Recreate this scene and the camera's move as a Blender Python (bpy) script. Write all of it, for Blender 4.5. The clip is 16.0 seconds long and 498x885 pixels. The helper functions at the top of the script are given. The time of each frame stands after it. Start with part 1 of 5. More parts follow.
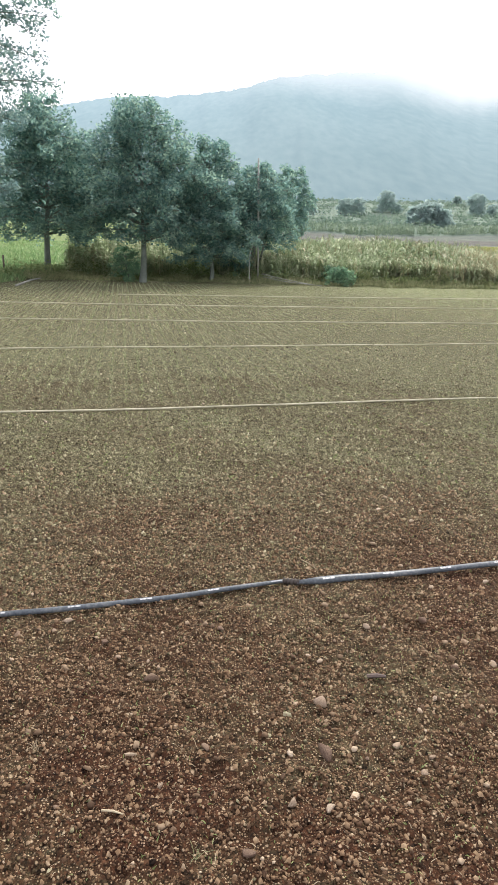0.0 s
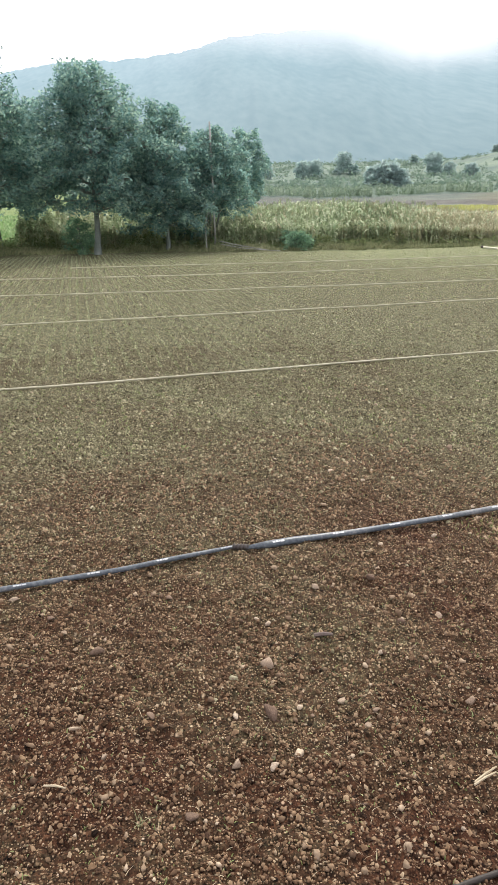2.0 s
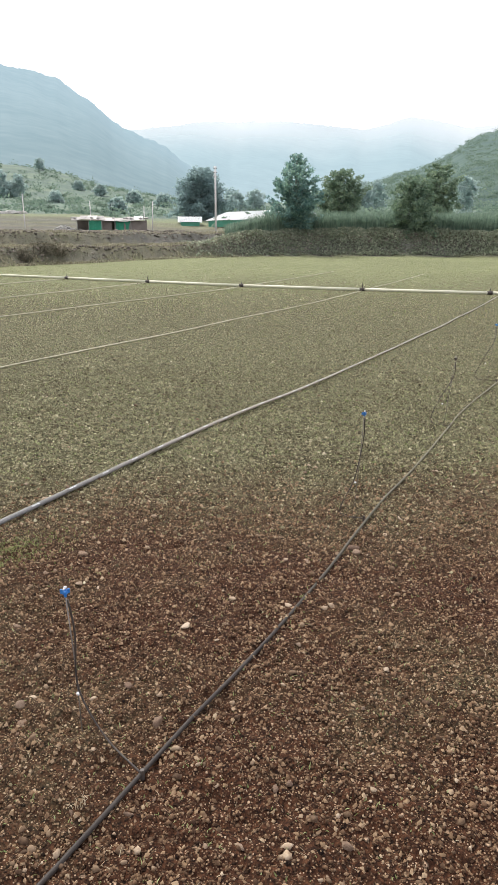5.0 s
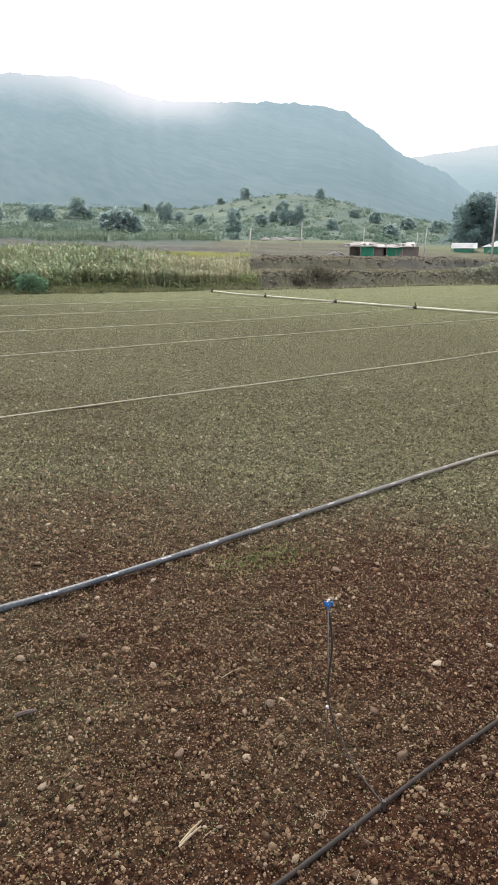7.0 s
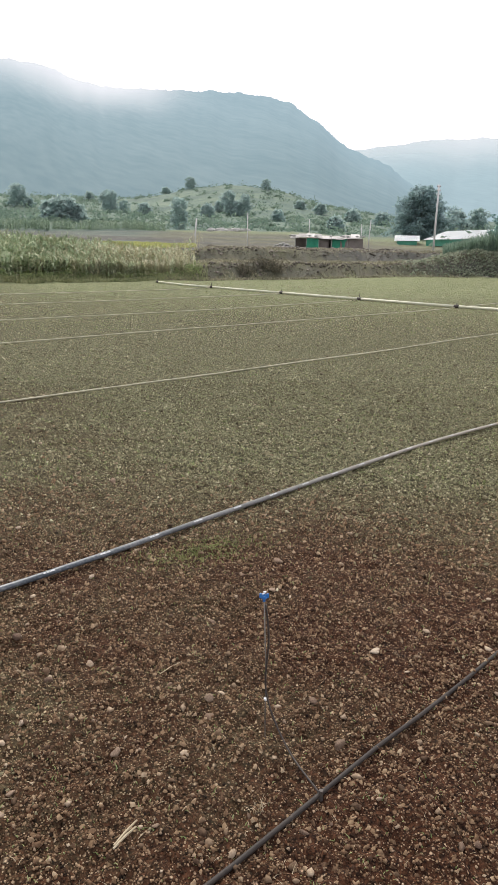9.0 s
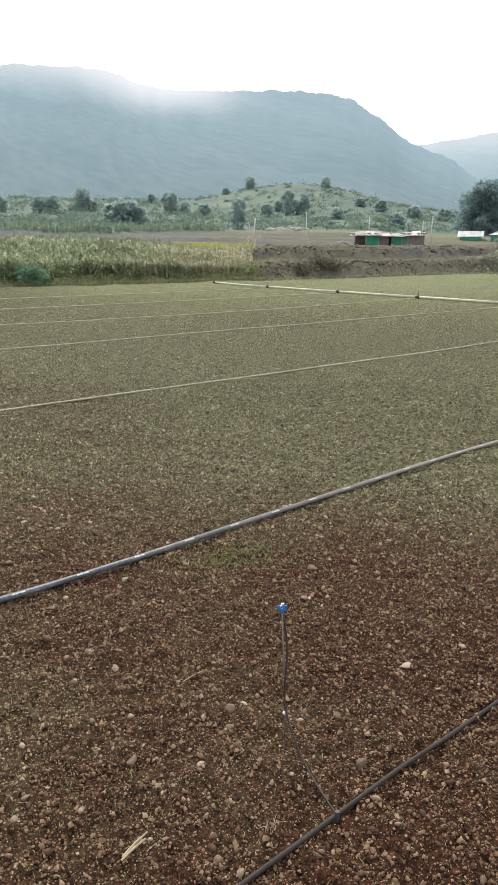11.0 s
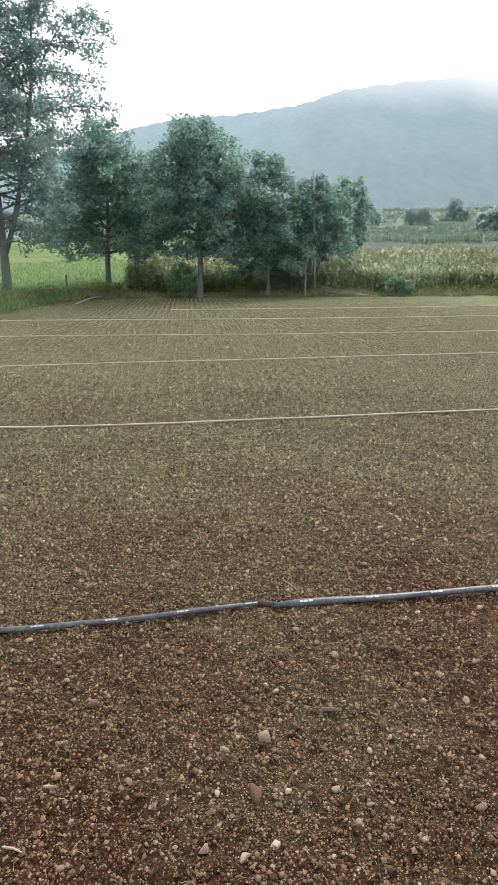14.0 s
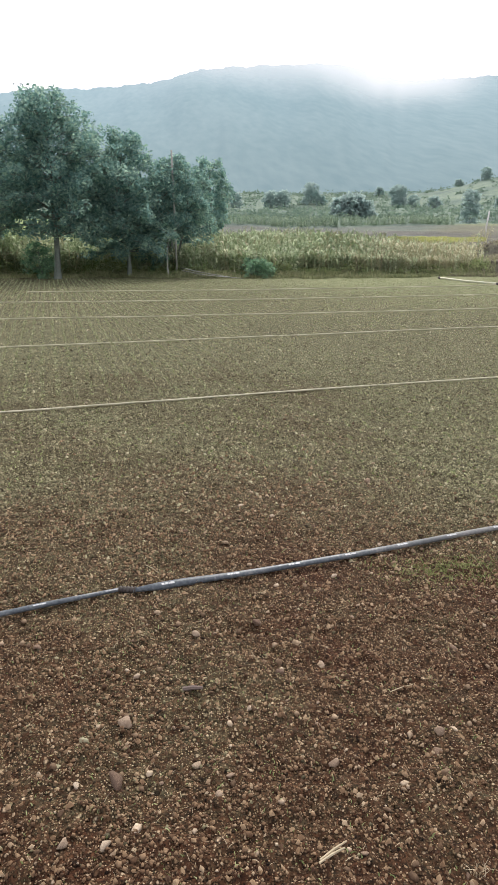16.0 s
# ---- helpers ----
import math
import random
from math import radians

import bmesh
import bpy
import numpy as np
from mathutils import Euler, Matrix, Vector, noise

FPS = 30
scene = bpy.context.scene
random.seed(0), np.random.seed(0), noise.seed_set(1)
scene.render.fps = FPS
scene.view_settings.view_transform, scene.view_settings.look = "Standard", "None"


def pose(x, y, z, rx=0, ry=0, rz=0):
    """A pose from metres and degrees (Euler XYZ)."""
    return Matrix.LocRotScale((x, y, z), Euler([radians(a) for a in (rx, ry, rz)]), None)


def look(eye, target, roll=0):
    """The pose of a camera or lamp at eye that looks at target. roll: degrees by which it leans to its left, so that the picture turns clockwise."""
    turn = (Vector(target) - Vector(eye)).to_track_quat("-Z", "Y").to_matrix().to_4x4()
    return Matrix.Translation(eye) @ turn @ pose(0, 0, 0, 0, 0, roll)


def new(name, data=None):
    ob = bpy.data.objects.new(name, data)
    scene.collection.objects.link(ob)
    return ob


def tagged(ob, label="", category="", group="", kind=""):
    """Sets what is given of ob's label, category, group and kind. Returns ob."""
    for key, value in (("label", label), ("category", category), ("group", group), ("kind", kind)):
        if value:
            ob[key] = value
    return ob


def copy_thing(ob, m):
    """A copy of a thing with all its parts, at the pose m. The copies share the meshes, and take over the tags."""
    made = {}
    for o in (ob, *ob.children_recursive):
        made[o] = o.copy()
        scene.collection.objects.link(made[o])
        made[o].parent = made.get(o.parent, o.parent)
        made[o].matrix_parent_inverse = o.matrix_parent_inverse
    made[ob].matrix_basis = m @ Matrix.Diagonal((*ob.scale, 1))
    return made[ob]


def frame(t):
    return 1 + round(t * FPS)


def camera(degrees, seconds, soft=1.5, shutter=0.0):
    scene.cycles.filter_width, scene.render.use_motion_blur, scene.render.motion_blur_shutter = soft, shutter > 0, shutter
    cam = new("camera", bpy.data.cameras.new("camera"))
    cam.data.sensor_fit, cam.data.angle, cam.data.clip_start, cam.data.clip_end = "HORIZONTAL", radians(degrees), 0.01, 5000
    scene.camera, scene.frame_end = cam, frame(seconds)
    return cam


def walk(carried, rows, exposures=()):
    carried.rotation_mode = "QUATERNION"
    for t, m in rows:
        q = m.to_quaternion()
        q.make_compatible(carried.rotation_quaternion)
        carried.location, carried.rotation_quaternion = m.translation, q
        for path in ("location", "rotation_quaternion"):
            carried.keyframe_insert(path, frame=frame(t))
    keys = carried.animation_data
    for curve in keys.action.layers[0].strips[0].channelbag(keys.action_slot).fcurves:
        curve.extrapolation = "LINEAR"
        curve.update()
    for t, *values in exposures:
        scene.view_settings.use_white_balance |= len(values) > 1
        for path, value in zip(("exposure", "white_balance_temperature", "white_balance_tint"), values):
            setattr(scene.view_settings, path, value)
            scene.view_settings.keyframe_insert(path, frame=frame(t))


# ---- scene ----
cam = camera(40.8, 16.0, soft=0.8)
PATH = [
    (0, (-0.278, 0.557, 1.449), (-0.25, 2.477, 0.889), 1.5),
    (0.5, (-0.288, 0.56, 1.444), (-0.162, 2.474, 0.876), 2.1),
    (1, (-0.258, 0.563, 1.441), (-0.117, 2.456, 0.811), 2.5),
    (1.5, (-0.205, 0.562, 1.434), (-0.111, 2.46, 0.811), 0.8),
    (2, (-0.159, 0.582, 1.422), (-0.042, 2.472, 0.777), -0.7),
    (2.2, (-0.116, 0.608, 1.416), (0.166, 2.471, 0.746), 0.7),
    (2.5, (-0.043, 0.658, 1.393), (0.574, 2.44, 0.729), 3.7),
    (2.8, (0.06, 0.65, 1.404), (1.021, 2.27, 0.732), 3.9),
    (3.0, (0.105, 0.629, 1.412), (1.285, 2.096, 0.738), 3.6),
    (3.2, (0.145, 0.603, 1.426), (1.4, 1.995, 0.728), 2.4),
    (5.3, (0.154, 0.573, 1.429), (1.55, 1.889, 0.864), 0.0),
    (5.5, (0.148, 0.575, 1.427), (1.497, 1.947, 0.88), -0.2),
    (6, (0.127, 0.587, 1.429), (1.37, 2.065, 0.908), 0.1),
    (6.5, (0.102, 0.609, 1.424), (1.178, 2.213, 0.907), 0.7),
    (7, (0.077, 0.622, 1.423), (0.895, 2.369, 0.894), 0.7),
    (7.5, (0.07, 0.633, 1.414), (0.732, 2.444, 0.881), 0.5),
    (8, (0.086, 0.646, 1.405), (0.805, 2.433, 0.868), 0.7),
    (8.5, (0.125, 0.636, 1.404), (1.028, 2.335, 0.856), 0.7),
    (8.7, (0.124, 0.632, 1.409), (1.075, 2.303, 0.858), 1.2),
    (10.8, (0.24, 0.613, 1.43), (1.117, 2.319, 0.864), 0.3),
    (11, (0.248, 0.62, 1.428), (1.044, 2.369, 0.873), 0.2),
    (11.5, (0.246, 0.626, 1.433), (0.671, 2.497, 0.869), -0.3),
    (12, (0.208, 0.653, 1.432), (0.272, 2.568, 0.859), -0.1),
    (12.5, (0.155, 0.652, 1.433), (-0.137, 2.555, 0.889), -2.2),
    (13, (0.123, 0.662, 1.429), (-0.209, 2.568, 0.919), -0.7),
    (13.5, (0.11, 0.67, 1.435), (-0.133, 2.586, 0.914), -0.1),
    (14, (0.123, 0.686, 1.432), (-0.049, 2.608, 0.907), -0.4),
    (14.5, (0.125, 0.693, 1.433), (0.016, 2.624, 0.924), -0.7),
    (15, (0.145, 0.691, 1.434), (0.127, 2.627, 0.931), -0.7),
    (15.5, (0.143, 0.695, 1.429), (0.233, 2.615, 0.877), 0.4),
    (16, (0.188, 0.691, 1.425), (0.4, 2.596, 0.851), 0.4),
]
walk(cam, [(t, look(eye, aim, lean)) for t, eye, aim, lean in PATH],
     [(0, 0.2), (1.5, 0.2), (2.5, 0.2), (3.2, 0.12), (5.3, 0.04), (6, -0.03), (7, -0.21), (8.5, -0.24), (11, -0.23), (12, -0.2), (13, -0.04), (14.5, -0.04), (16, -0.06)])

# ---- light: bright overcast, the sun veiled behind the ridge ----
SUN_AZ, SUN_EL = 17.0, 46.0
world = bpy.data.worlds.new("overcast_sky")
scene.world = world
world.use_nodes = True
wn, wl = world.node_tree.nodes, world.node_tree.links
wn.clear()
sky = wn.new("ShaderNodeTexSky")
sky.sky_type, sky.sun_disc = "NISHITA", False
sky.sun_elevation, sky.sun_rotation = radians(SUN_EL), radians(SUN_AZ)
sky.dust_density = 4.0
bg_sky, bg_veil, both, wout = wn.new("ShaderNodeBackground"), wn.new("ShaderNodeBackground"), wn.new("ShaderNodeAddShader"), wn.new("ShaderNodeOutputWorld")
bg_sky.inputs["Strength"].default_value = 0.05
bg_veil.inputs["Color"].default_value = (1.0, 0.935, 0.99, 1)
bg_veil.inputs["Strength"].default_value = 1.13
wl.new(sky.outputs[0], bg_sky.inputs["Color"])
wl.new(bg_sky.outputs[0], both.inputs[0])
wl.new(bg_veil.outputs[0], both.inputs[1])
wl.new(both.outputs[0], wout.inputs[0])
sun_data = bpy.data.lights.new("sun", "SUN")
sun_data.energy, sun_data.angle, sun_data.color = 3.0, radians(11), (1.0, 0.95, 0.86)
sun = new("sun", sun_data)
sun.matrix_world = look((0, 0, 60), (-40 * math.sin(radians(SUN_AZ)), -40 * math.cos(radians(SUN_AZ)), 60 - 40 * math.tan(radians(SUN_EL))))
scene.view_settings.exposure = 0.0


# ---- small helpers ----
def ss(x, a, b):
    t = np.clip((np.asarray(x, float) - a) / (b - a), 0, 1)
    return t * t * (3 - 2 * t)


def vnoise(x, y, seed=0):
    """Smooth value noise in -1..1 on arrays."""
    xi, yi = np.floor(x).astype(np.int64), np.floor(y).astype(np.int64)
    fx, fy = x - xi, y - yi
    fx, fy = fx * fx * (3 - 2 * fx), fy * fy * (3 - 2 * fy)

    def lattice(a, b):
        h = (a * 374761393 + b * 668265263 + seed * 974711) & 0x7FFFFFFF
        h = ((h ^ (h >> 13)) * 1274126177) & 0x7FFFFFFF
        return ((h ^ (h >> 16)) & 0xFFFF) / 32767.5 - 1

    return (lattice(xi, yi) * (1 - fx) + lattice(xi + 1, yi) * fx) * (1 - fy) + (lattice(xi, yi + 1) * (1 - fx) + lattice(xi + 1, yi + 1) * fx) * fy


def mesh_from(name, verts, faces, mats, smooth=False):
    """One mesh from arrays; faces is an (n, 3) or (n, 4) array or a list of tuples."""
    me = bpy.data.meshes.new(name)
    if isinstance(faces, np.ndarray):
        n, k = faces.shape
        me.vertices.add(len(verts))
        me.vertices.foreach_set("co", np.ascontiguousarray(verts, dtype=np.float32).ravel())
        me.loops.add(n * k)
        me.loops.foreach_set("vertex_index", np.ascontiguousarray(faces, dtype=np.int32).ravel())
        me.polygons.add(n)
        me.polygons.foreach_set("loop_start", np.arange(0, n * k, k, dtype=np.int32))
        me.update(calc_edges=True)
        me.validate()
    else:
        me.from_pydata([tuple(v) for v in verts], [], faces)
        me.update()
    for m in mats if isinstance(mats, (list, tuple)) else [mats]:
        me.materials.append(m)
    if smooth:
        me.polygons.foreach_set("use_smooth", np.ones(len(me.polygons), dtype=bool))
    return me


def thing(name, verts, faces, mats, label, category, group="", kind="", smooth=False):
    return tagged(new(name, mesh_from(name, verts, faces, mats, smooth)), label, category, group, kind)


def anchor(name, place, label, category, group="", kind=""):
    e = new(name)
    e.empty_display_size = 0.1
    e.location = place
    return tagged(e, label, category, group, kind)


def part_mesh(name, me, parent, label=""):
    ob = new(name, me)
    ob.parent = parent
    return tagged(ob, label)


def part(name, bm, material, parent, label="", smooth=False):
    me = bpy.data.meshes.new(name)
    bm.to_mesh(me)
    bm.free()
    me.materials.append(material)
    if smooth:
        me.polygons.foreach_set("use_smooth", np.ones(len(me.polygons), dtype=bool))
    return part_mesh(name, me, parent, label)


def curve_points(pts, step):
    """Catmull-Rom through pts, resampled about every step metres."""
    p = [np.array(q, float) for q in pts]
    p = [2 * p[0] - p[1]] + p + [2 * p[-1] - p[-2]]
    out = []
    for a, b, c, d in zip(p, p[1:], p[2:], p[3:]):
        n = max(2, int(np.linalg.norm(c - b) / step))
        for k in range(n):
            t = k / n
            out.append(0.5 * (2 * b + (c - a) * t + (2 * a - 5 * b + 4 * c - d) * t * t + (3 * b - a - 3 * c + d) * t ** 3))
    out.append(p[-2])
    return np.array(out)


def tube(path, radii, sides=8, flat=1.0):
    """Verts and quads of a swept tube; flat squashes it upright."""
    path = np.asarray(path, float)
    radii = np.broadcast_to(np.asarray(radii, float), (len(path),))
    d = np.gradient(path, axis=0)
    d /= np.linalg.norm(d, axis=1)[:, None] + 1e-9
    up = np.where(np.abs(d[:, 2:3]) > 0.9, np.array([[1.0, 0, 0]]), np.array([[0, 0, 1.0]]))
    side = np.cross(d, up)
    side /= np.linalg.norm(side, axis=1)[:, None]
    nrm = np.cross(side, d)
    a = np.arange(sides) * 2 * np.pi / sides
    ring = side[:, None] * np.cos(a)[None, :, None] + nrm[:, None] * (np.sin(a) * flat)[None, :, None]
    v = (path[:, None] + ring * radii[:, None, None]).reshape(-1, 3)
    n = len(path)
    i, j = np.meshgrid(np.arange(n - 1), np.arange(sides), indexing="ij")
    j2 = (j + 1) % sides
    f = np.stack([i * sides + j, (i + 1) * sides + j, (i + 1) * sides + j2, i * sides + j2], -1).reshape(-1, 4)
    caps = np.array([[0, k, k + 1, k + 1] for k in range(1, sides - 1)] + [[(n - 1) * sides, (n - 1) * sides + k + 1, (n - 1) * sides + k, (n - 1) * sides + k] for k in range(1, sides - 1)])
    return v, f, caps


def joined(pieces):
    """Joins (verts, faces) pairs of equal face size."""
    vs, fs, o = [], [], 0
    for v, f in pieces:
        vs.append(np.asarray(v, float))
        fs.append(np.asarray(f) + o)
        o += len(v)
    return np.concatenate(vs), np.concatenate(fs)


def tube_piece(path, radii, sides=8, flat=1.0):
    v, f, _ = tube(path, radii, sides, flat)
    return v, f


def box_bm(sx, sy, sz, at=(0, 0, 0), turn=0.0, bevel=0.0):
    bm = bmesh.new()
    bmesh.ops.create_cube(bm, size=1, matrix=Matrix.Translation(at) @ Matrix.Rotation(turn, 4, "Z") @ Matrix.Diagonal((sx, sy, sz, 1)))
    if bevel:
        bmesh.ops.bevel(bm, geom=bm.edges[:], offset=bevel, segments=1, affect="EDGES")
    return bm


# ---- materials ----
def shader(name, stops, scale=4.0, fine=40.0, rough=0.85, bump=0.3, bump_dist=0.01, island=0.0, per_object=0.0, translucent=0.0, metal=0.0, detail=6.0):
    """Noise at two scales through a colour ramp; optional variation by piece, translucency for leaves."""
    m = bpy.data.materials.new(name)
    m.use_nodes = True
    n, l = m.node_tree.nodes, m.node_tree.links
    b = n["Principled BSDF"]
    geo, tex = n.new("ShaderNodeNewGeometry"), n.new("ShaderNodeTexCoord")
    n1, n2 = n.new("ShaderNodeTexNoise"), n.new("ShaderNodeTexNoise")
    n1.inputs["Scale"].default_value, n2.inputs["Scale"].default_value = scale, fine
    n1.inputs["Detail"].default_value, n2.inputs["Detail"].default_value = detail, 3.0
    l.new(tex.outputs["Object"], n1.inputs["Vector"])
    l.new(tex.outputs["Object"], n2.inputs["Vector"])
    mix = n.new("ShaderNodeMath")
    mix.operation = "MULTIPLY_ADD"
    mix.inputs[1].default_value, mix.inputs[2].default_value = 0.45, 0.0
    l.new(n2.outputs["Fac"], mix.inputs[0])
    add = n.new("ShaderNodeMath")
    add.operation = "MULTIPLY_ADD"
    add.inputs[1].default_value = 0.55
    l.new(n1.outputs["Fac"], add.inputs[0])
    l.new(mix.outputs[0], add.inputs[2])
    last = add.outputs[0]
    for amount, source in ((island, geo.outputs["Random Per Island"]), (per_object, n.new("ShaderNodeObjectInfo").outputs["Random"])):
        if amount:
            k = n.new("ShaderNodeMath")
            k.operation = "SUBTRACT"
            k.inputs[1].default_value = 0.5
            l.new(source, k.inputs[0])
            k2 = n.new("ShaderNodeMath")
            k2.operation = "MULTIPLY_ADD"
            k2.inputs[1].default_value = amount
            l.new(k.outputs[0], k2.inputs[0])
            l.new(last, k2.inputs[2])
            last = k2.outputs[0]
    ramp = n.new("ShaderNodeValToRGB")
    while len(ramp.color_ramp.elements) < len(stops):
        ramp.color_ramp.elements.new(0.5)
    for e, (p, c) in zip(ramp.color_ramp.elements, stops):
        e.position, e.color = p, (*c, 1)
    l.new(last, ramp.inputs[0])
    l.new(ramp.outputs[0], b.inputs["Base Color"])
    b.inputs["Roughness"].default_value, b.inputs["Metallic"].default_value = rough, metal
    b.inputs["Specular IOR Level"].default_value = 0.3
    if bump:
        bp = n.new("ShaderNodeBump")
        bp.inputs["Strength"].default_value, bp.inputs["Distance"].default_value = bump, bump_dist
        l.new(n2.outputs["Fac"], bp.inputs["Height"])
        l.new(bp.outputs[0], b.inputs["Normal"])
    if translucent:
        tr, mx = n.new("ShaderNodeBsdfTranslucent"), n.new("ShaderNodeMixShader")
        mx.inputs[0].default_value = translucent
        l.new(ramp.outputs[0], tr.inputs["Color"])
        l.new(b.outputs[0], mx.inputs[1])
        l.new(tr.outputs[0], mx.inputs[2])
        l.new(mx.outputs[0], n["Material Output"].inputs[0])
    return m


# Brighter and bluer than real foliage: haze put into the leaf colour
LEAF = shader("tree_leaf", [(0.25, (0.14, 0.265, 0.25)), (0.5, (0.23, 0.38, 0.345)), (0.8, (0.41, 0.56, 0.43))], 0.5, 3, 0.75, 0, island=0.5, translucent=0.68)
# the tall tree's leaves, paled greyish blue to paint haze over its crown
LEAF_TALL_HAZED = shader("tall_tree_leaf_hazed", [(0.25, (0.17, 0.28, 0.285)), (0.5, (0.27, 0.4, 0.385)), (0.8, (0.42, 0.54, 0.47))], 0.5, 3, 0.75, 0, island=0.5, translucent=0.6)
LEAF_PALE = shader("tree_leaf_pale", [(0.25, (0.12, 0.2, 0.14)), (0.5, (0.2, 0.29, 0.2)), (0.75, (0.3, 0.39, 0.24))], 0.5, 3, 0.6, 0, island=0.4, translucent=0.4)
# hillside foliage far paler than real leaves, the distance haze painted in
LEAF_FAR_HAZED = shader("hillside_leaf_hazed", [(0.25, (0.32, 0.43, 0.42)), (0.5, (0.4, 0.51, 0.49)), (0.75, (0.46, 0.57, 0.53))], 0.2, 1, 0.9, 0, island=0.25, translucent=0.75)
BARK = shader("bark", [(0.3, (0.115, 0.138, 0.125)), (0.55, (0.21, 0.24, 0.213)), (0.75, (0.32, 0.345, 0.305))], 3, 30, 0.9, 0.6, 0.02)
# pale blue-green base colour imitates haze in front of the dome tree
LEAF_HAZY = shader("distant_leaf_hazed", [(0.25, (0.22, 0.32, 0.33)), (0.5, (0.3, 0.41, 0.41)), (0.75, (0.37, 0.48, 0.45))], 0.2, 1, 0.85, 0, island=0.25, translucent=0.7)
BUSH_LEAF = shader("bush_leaf", [(0.25, (0.14, 0.27, 0.18)), (0.5, (0.23, 0.39, 0.26)), (0.8, (0.35, 0.52, 0.32))], 0.5, 3, 0.7, 0, island=0.5, translucent=0.6)
MAIZE = shader("maize_leaf", [(0.2, (0.29, 0.39, 0.23)), (0.45, (0.43, 0.52, 0.32)), (0.64, (0.59, 0.66, 0.45)), (0.85, (0.76, 0.78, 0.6))], 0.25, 2, 0.7, 0, island=0.7, translucent=0.55)
MAIZE_DRY = shader("dry_maize_leaf", [(0.2, (0.32, 0.32, 0.19)), (0.45, (0.46, 0.45, 0.28)), (0.8, (0.62, 0.58, 0.4))], 0.3, 2, 0.6, 0, island=0.5, translucent=0.42)
GRASS = shader("tall_grass", [(0.25, (0.14, 0.26, 0.1)), (0.5, (0.24, 0.38, 0.16)), (0.75, (0.38, 0.5, 0.25))], 0.6, 4, 0.6, 0, island=0.5, translucent=0.35)
VERGE = shader("verge_grass", [(0.25, (0.2, 0.24, 0.12)), (0.5, (0.33, 0.36, 0.19)), (0.8, (0.46, 0.45, 0.28))], 0.4, 3, 0.7, 0, island=0.5, translucent=0.3)
SEEDLING = shader("seedling", [(0.25, (0.15, 0.2, 0.07)), (0.5, (0.25, 0.31, 0.12)), (0.8, (0.4, 0.44, 0.22))], 0.8, 5, 0.6, 0, island=0.6, translucent=0.3)
ROWLEAF = shader("row_seedling", [(0.25, (0.21, 0.235, 0.13)), (0.5, (0.33, 0.355, 0.205)), (0.8, (0.48, 0.49, 0.31))], 0.8, 5, 0.6, 0, island=0.6, translucent=0.3)
YELLOW_CROP = shader("yellow_green_crop", [(0.25, (0.36, 0.4, 0.13)), (0.5, (0.5, 0.53, 0.2)), (0.8, (0.62, 0.62, 0.3))], 0.3, 2, 0.6, 0, island=0.4, translucent=0.4)
WEED = shader("weed_leaf", [(0.25, (0.12, 0.16, 0.05)), (0.6, (0.22, 0.25, 0.09)), (0.8, (0.32, 0.33, 0.15))], 2, 9, 0.6, 0, island=0.5, translucent=0.3)
STONE = shader("field_stone", [(0.12, (0.06, 0.035, 0.02)), (0.38, (0.15, 0.1, 0.06)), (0.66, (0.27, 0.2, 0.13)), (0.96, (0.58, 0.48, 0.35))], 9, 90, 0.9, 0.5, 0.004, island=0.7)
GRAVEL = shader("fine_gravel", [(0.12, (0.05, 0.026, 0.014)), (0.4, (0.175, 0.11, 0.061)), (0.72, (0.27, 0.188, 0.111)), (0.99, (0.42, 0.34, 0.23))], 9, 90, 0.9, 0.5, 0.004, island=0.75)
STONE_PALE = shader("pale_chip", [(0.12, (0.1, 0.08, 0.045)), (0.42, (0.23, 0.215, 0.125)), (0.7, (0.36, 0.345, 0.21)), (0.97, (0.58, 0.55, 0.4))], 9, 90, 0.9, 0.5, 0.004, island=0.7)
STONE_ONE = shader("loose_stone", [(0.2, (0.13, 0.085, 0.06)), (0.45, (0.27, 0.195, 0.135)), (0.65, (0.38, 0.3, 0.215)), (0.92, (0.64, 0.55, 0.43))], 14, 120, 0.9, 0.6, 0.003, per_object=0.55)
CLOD = shader("soil_crumb", [(0.2, (0.055, 0.029, 0.015)), (0.5, (0.163, 0.1, 0.056)), (0.8, (0.29, 0.2, 0.12))], 9, 90, 0.95, 0.4, 0.004, island=0.5)
TILTH_CLOD = shader("tilth_crumb", [(0.2, (0.056, 0.049, 0.027)), (0.5, (0.13, 0.114, 0.064)), (0.82, (0.255, 0.236, 0.14))], 9, 90, 0.95, 0.4, 0.004, island=0.6)
TILTH_GRIT = shader("tilth_grit", [(0.12, (0.06, 0.052, 0.029)), (0.4, (0.16, 0.142, 0.081)), (0.72, (0.247, 0.225, 0.134)), (0.99, (0.43, 0.405, 0.27))], 9, 90, 0.9, 0.5, 0.004, island=0.75)
STRAW = shader("dry_straw", [(0.3, (0.33, 0.27, 0.17)), (0.7, (0.55, 0.48, 0.34))], 12, 80, 0.8, 0.2, 0.002)
TWIG = shader("grey_twig", [(0.3, (0.09, 0.07, 0.06)), (0.7, (0.2, 0.16, 0.14))], 20, 120, 0.9, 0.4, 0.002)
PIPE_GREY = shader("grey_hose", [(0.3, (0.035, 0.046, 0.056)), (0.5, (0.09, 0.108, 0.122)), (0.72, (0.24, 0.245, 0.24))], 9, 90, 0.36, 0.15, 0.002)
PIPE_BLACK = shader("black_hose", [(0.3, (0.035, 0.03, 0.028)), (0.6, (0.075, 0.065, 0.057)), (0.8, (0.17, 0.14, 0.115))], 6, 60, 0.42, 0.15, 0.002)
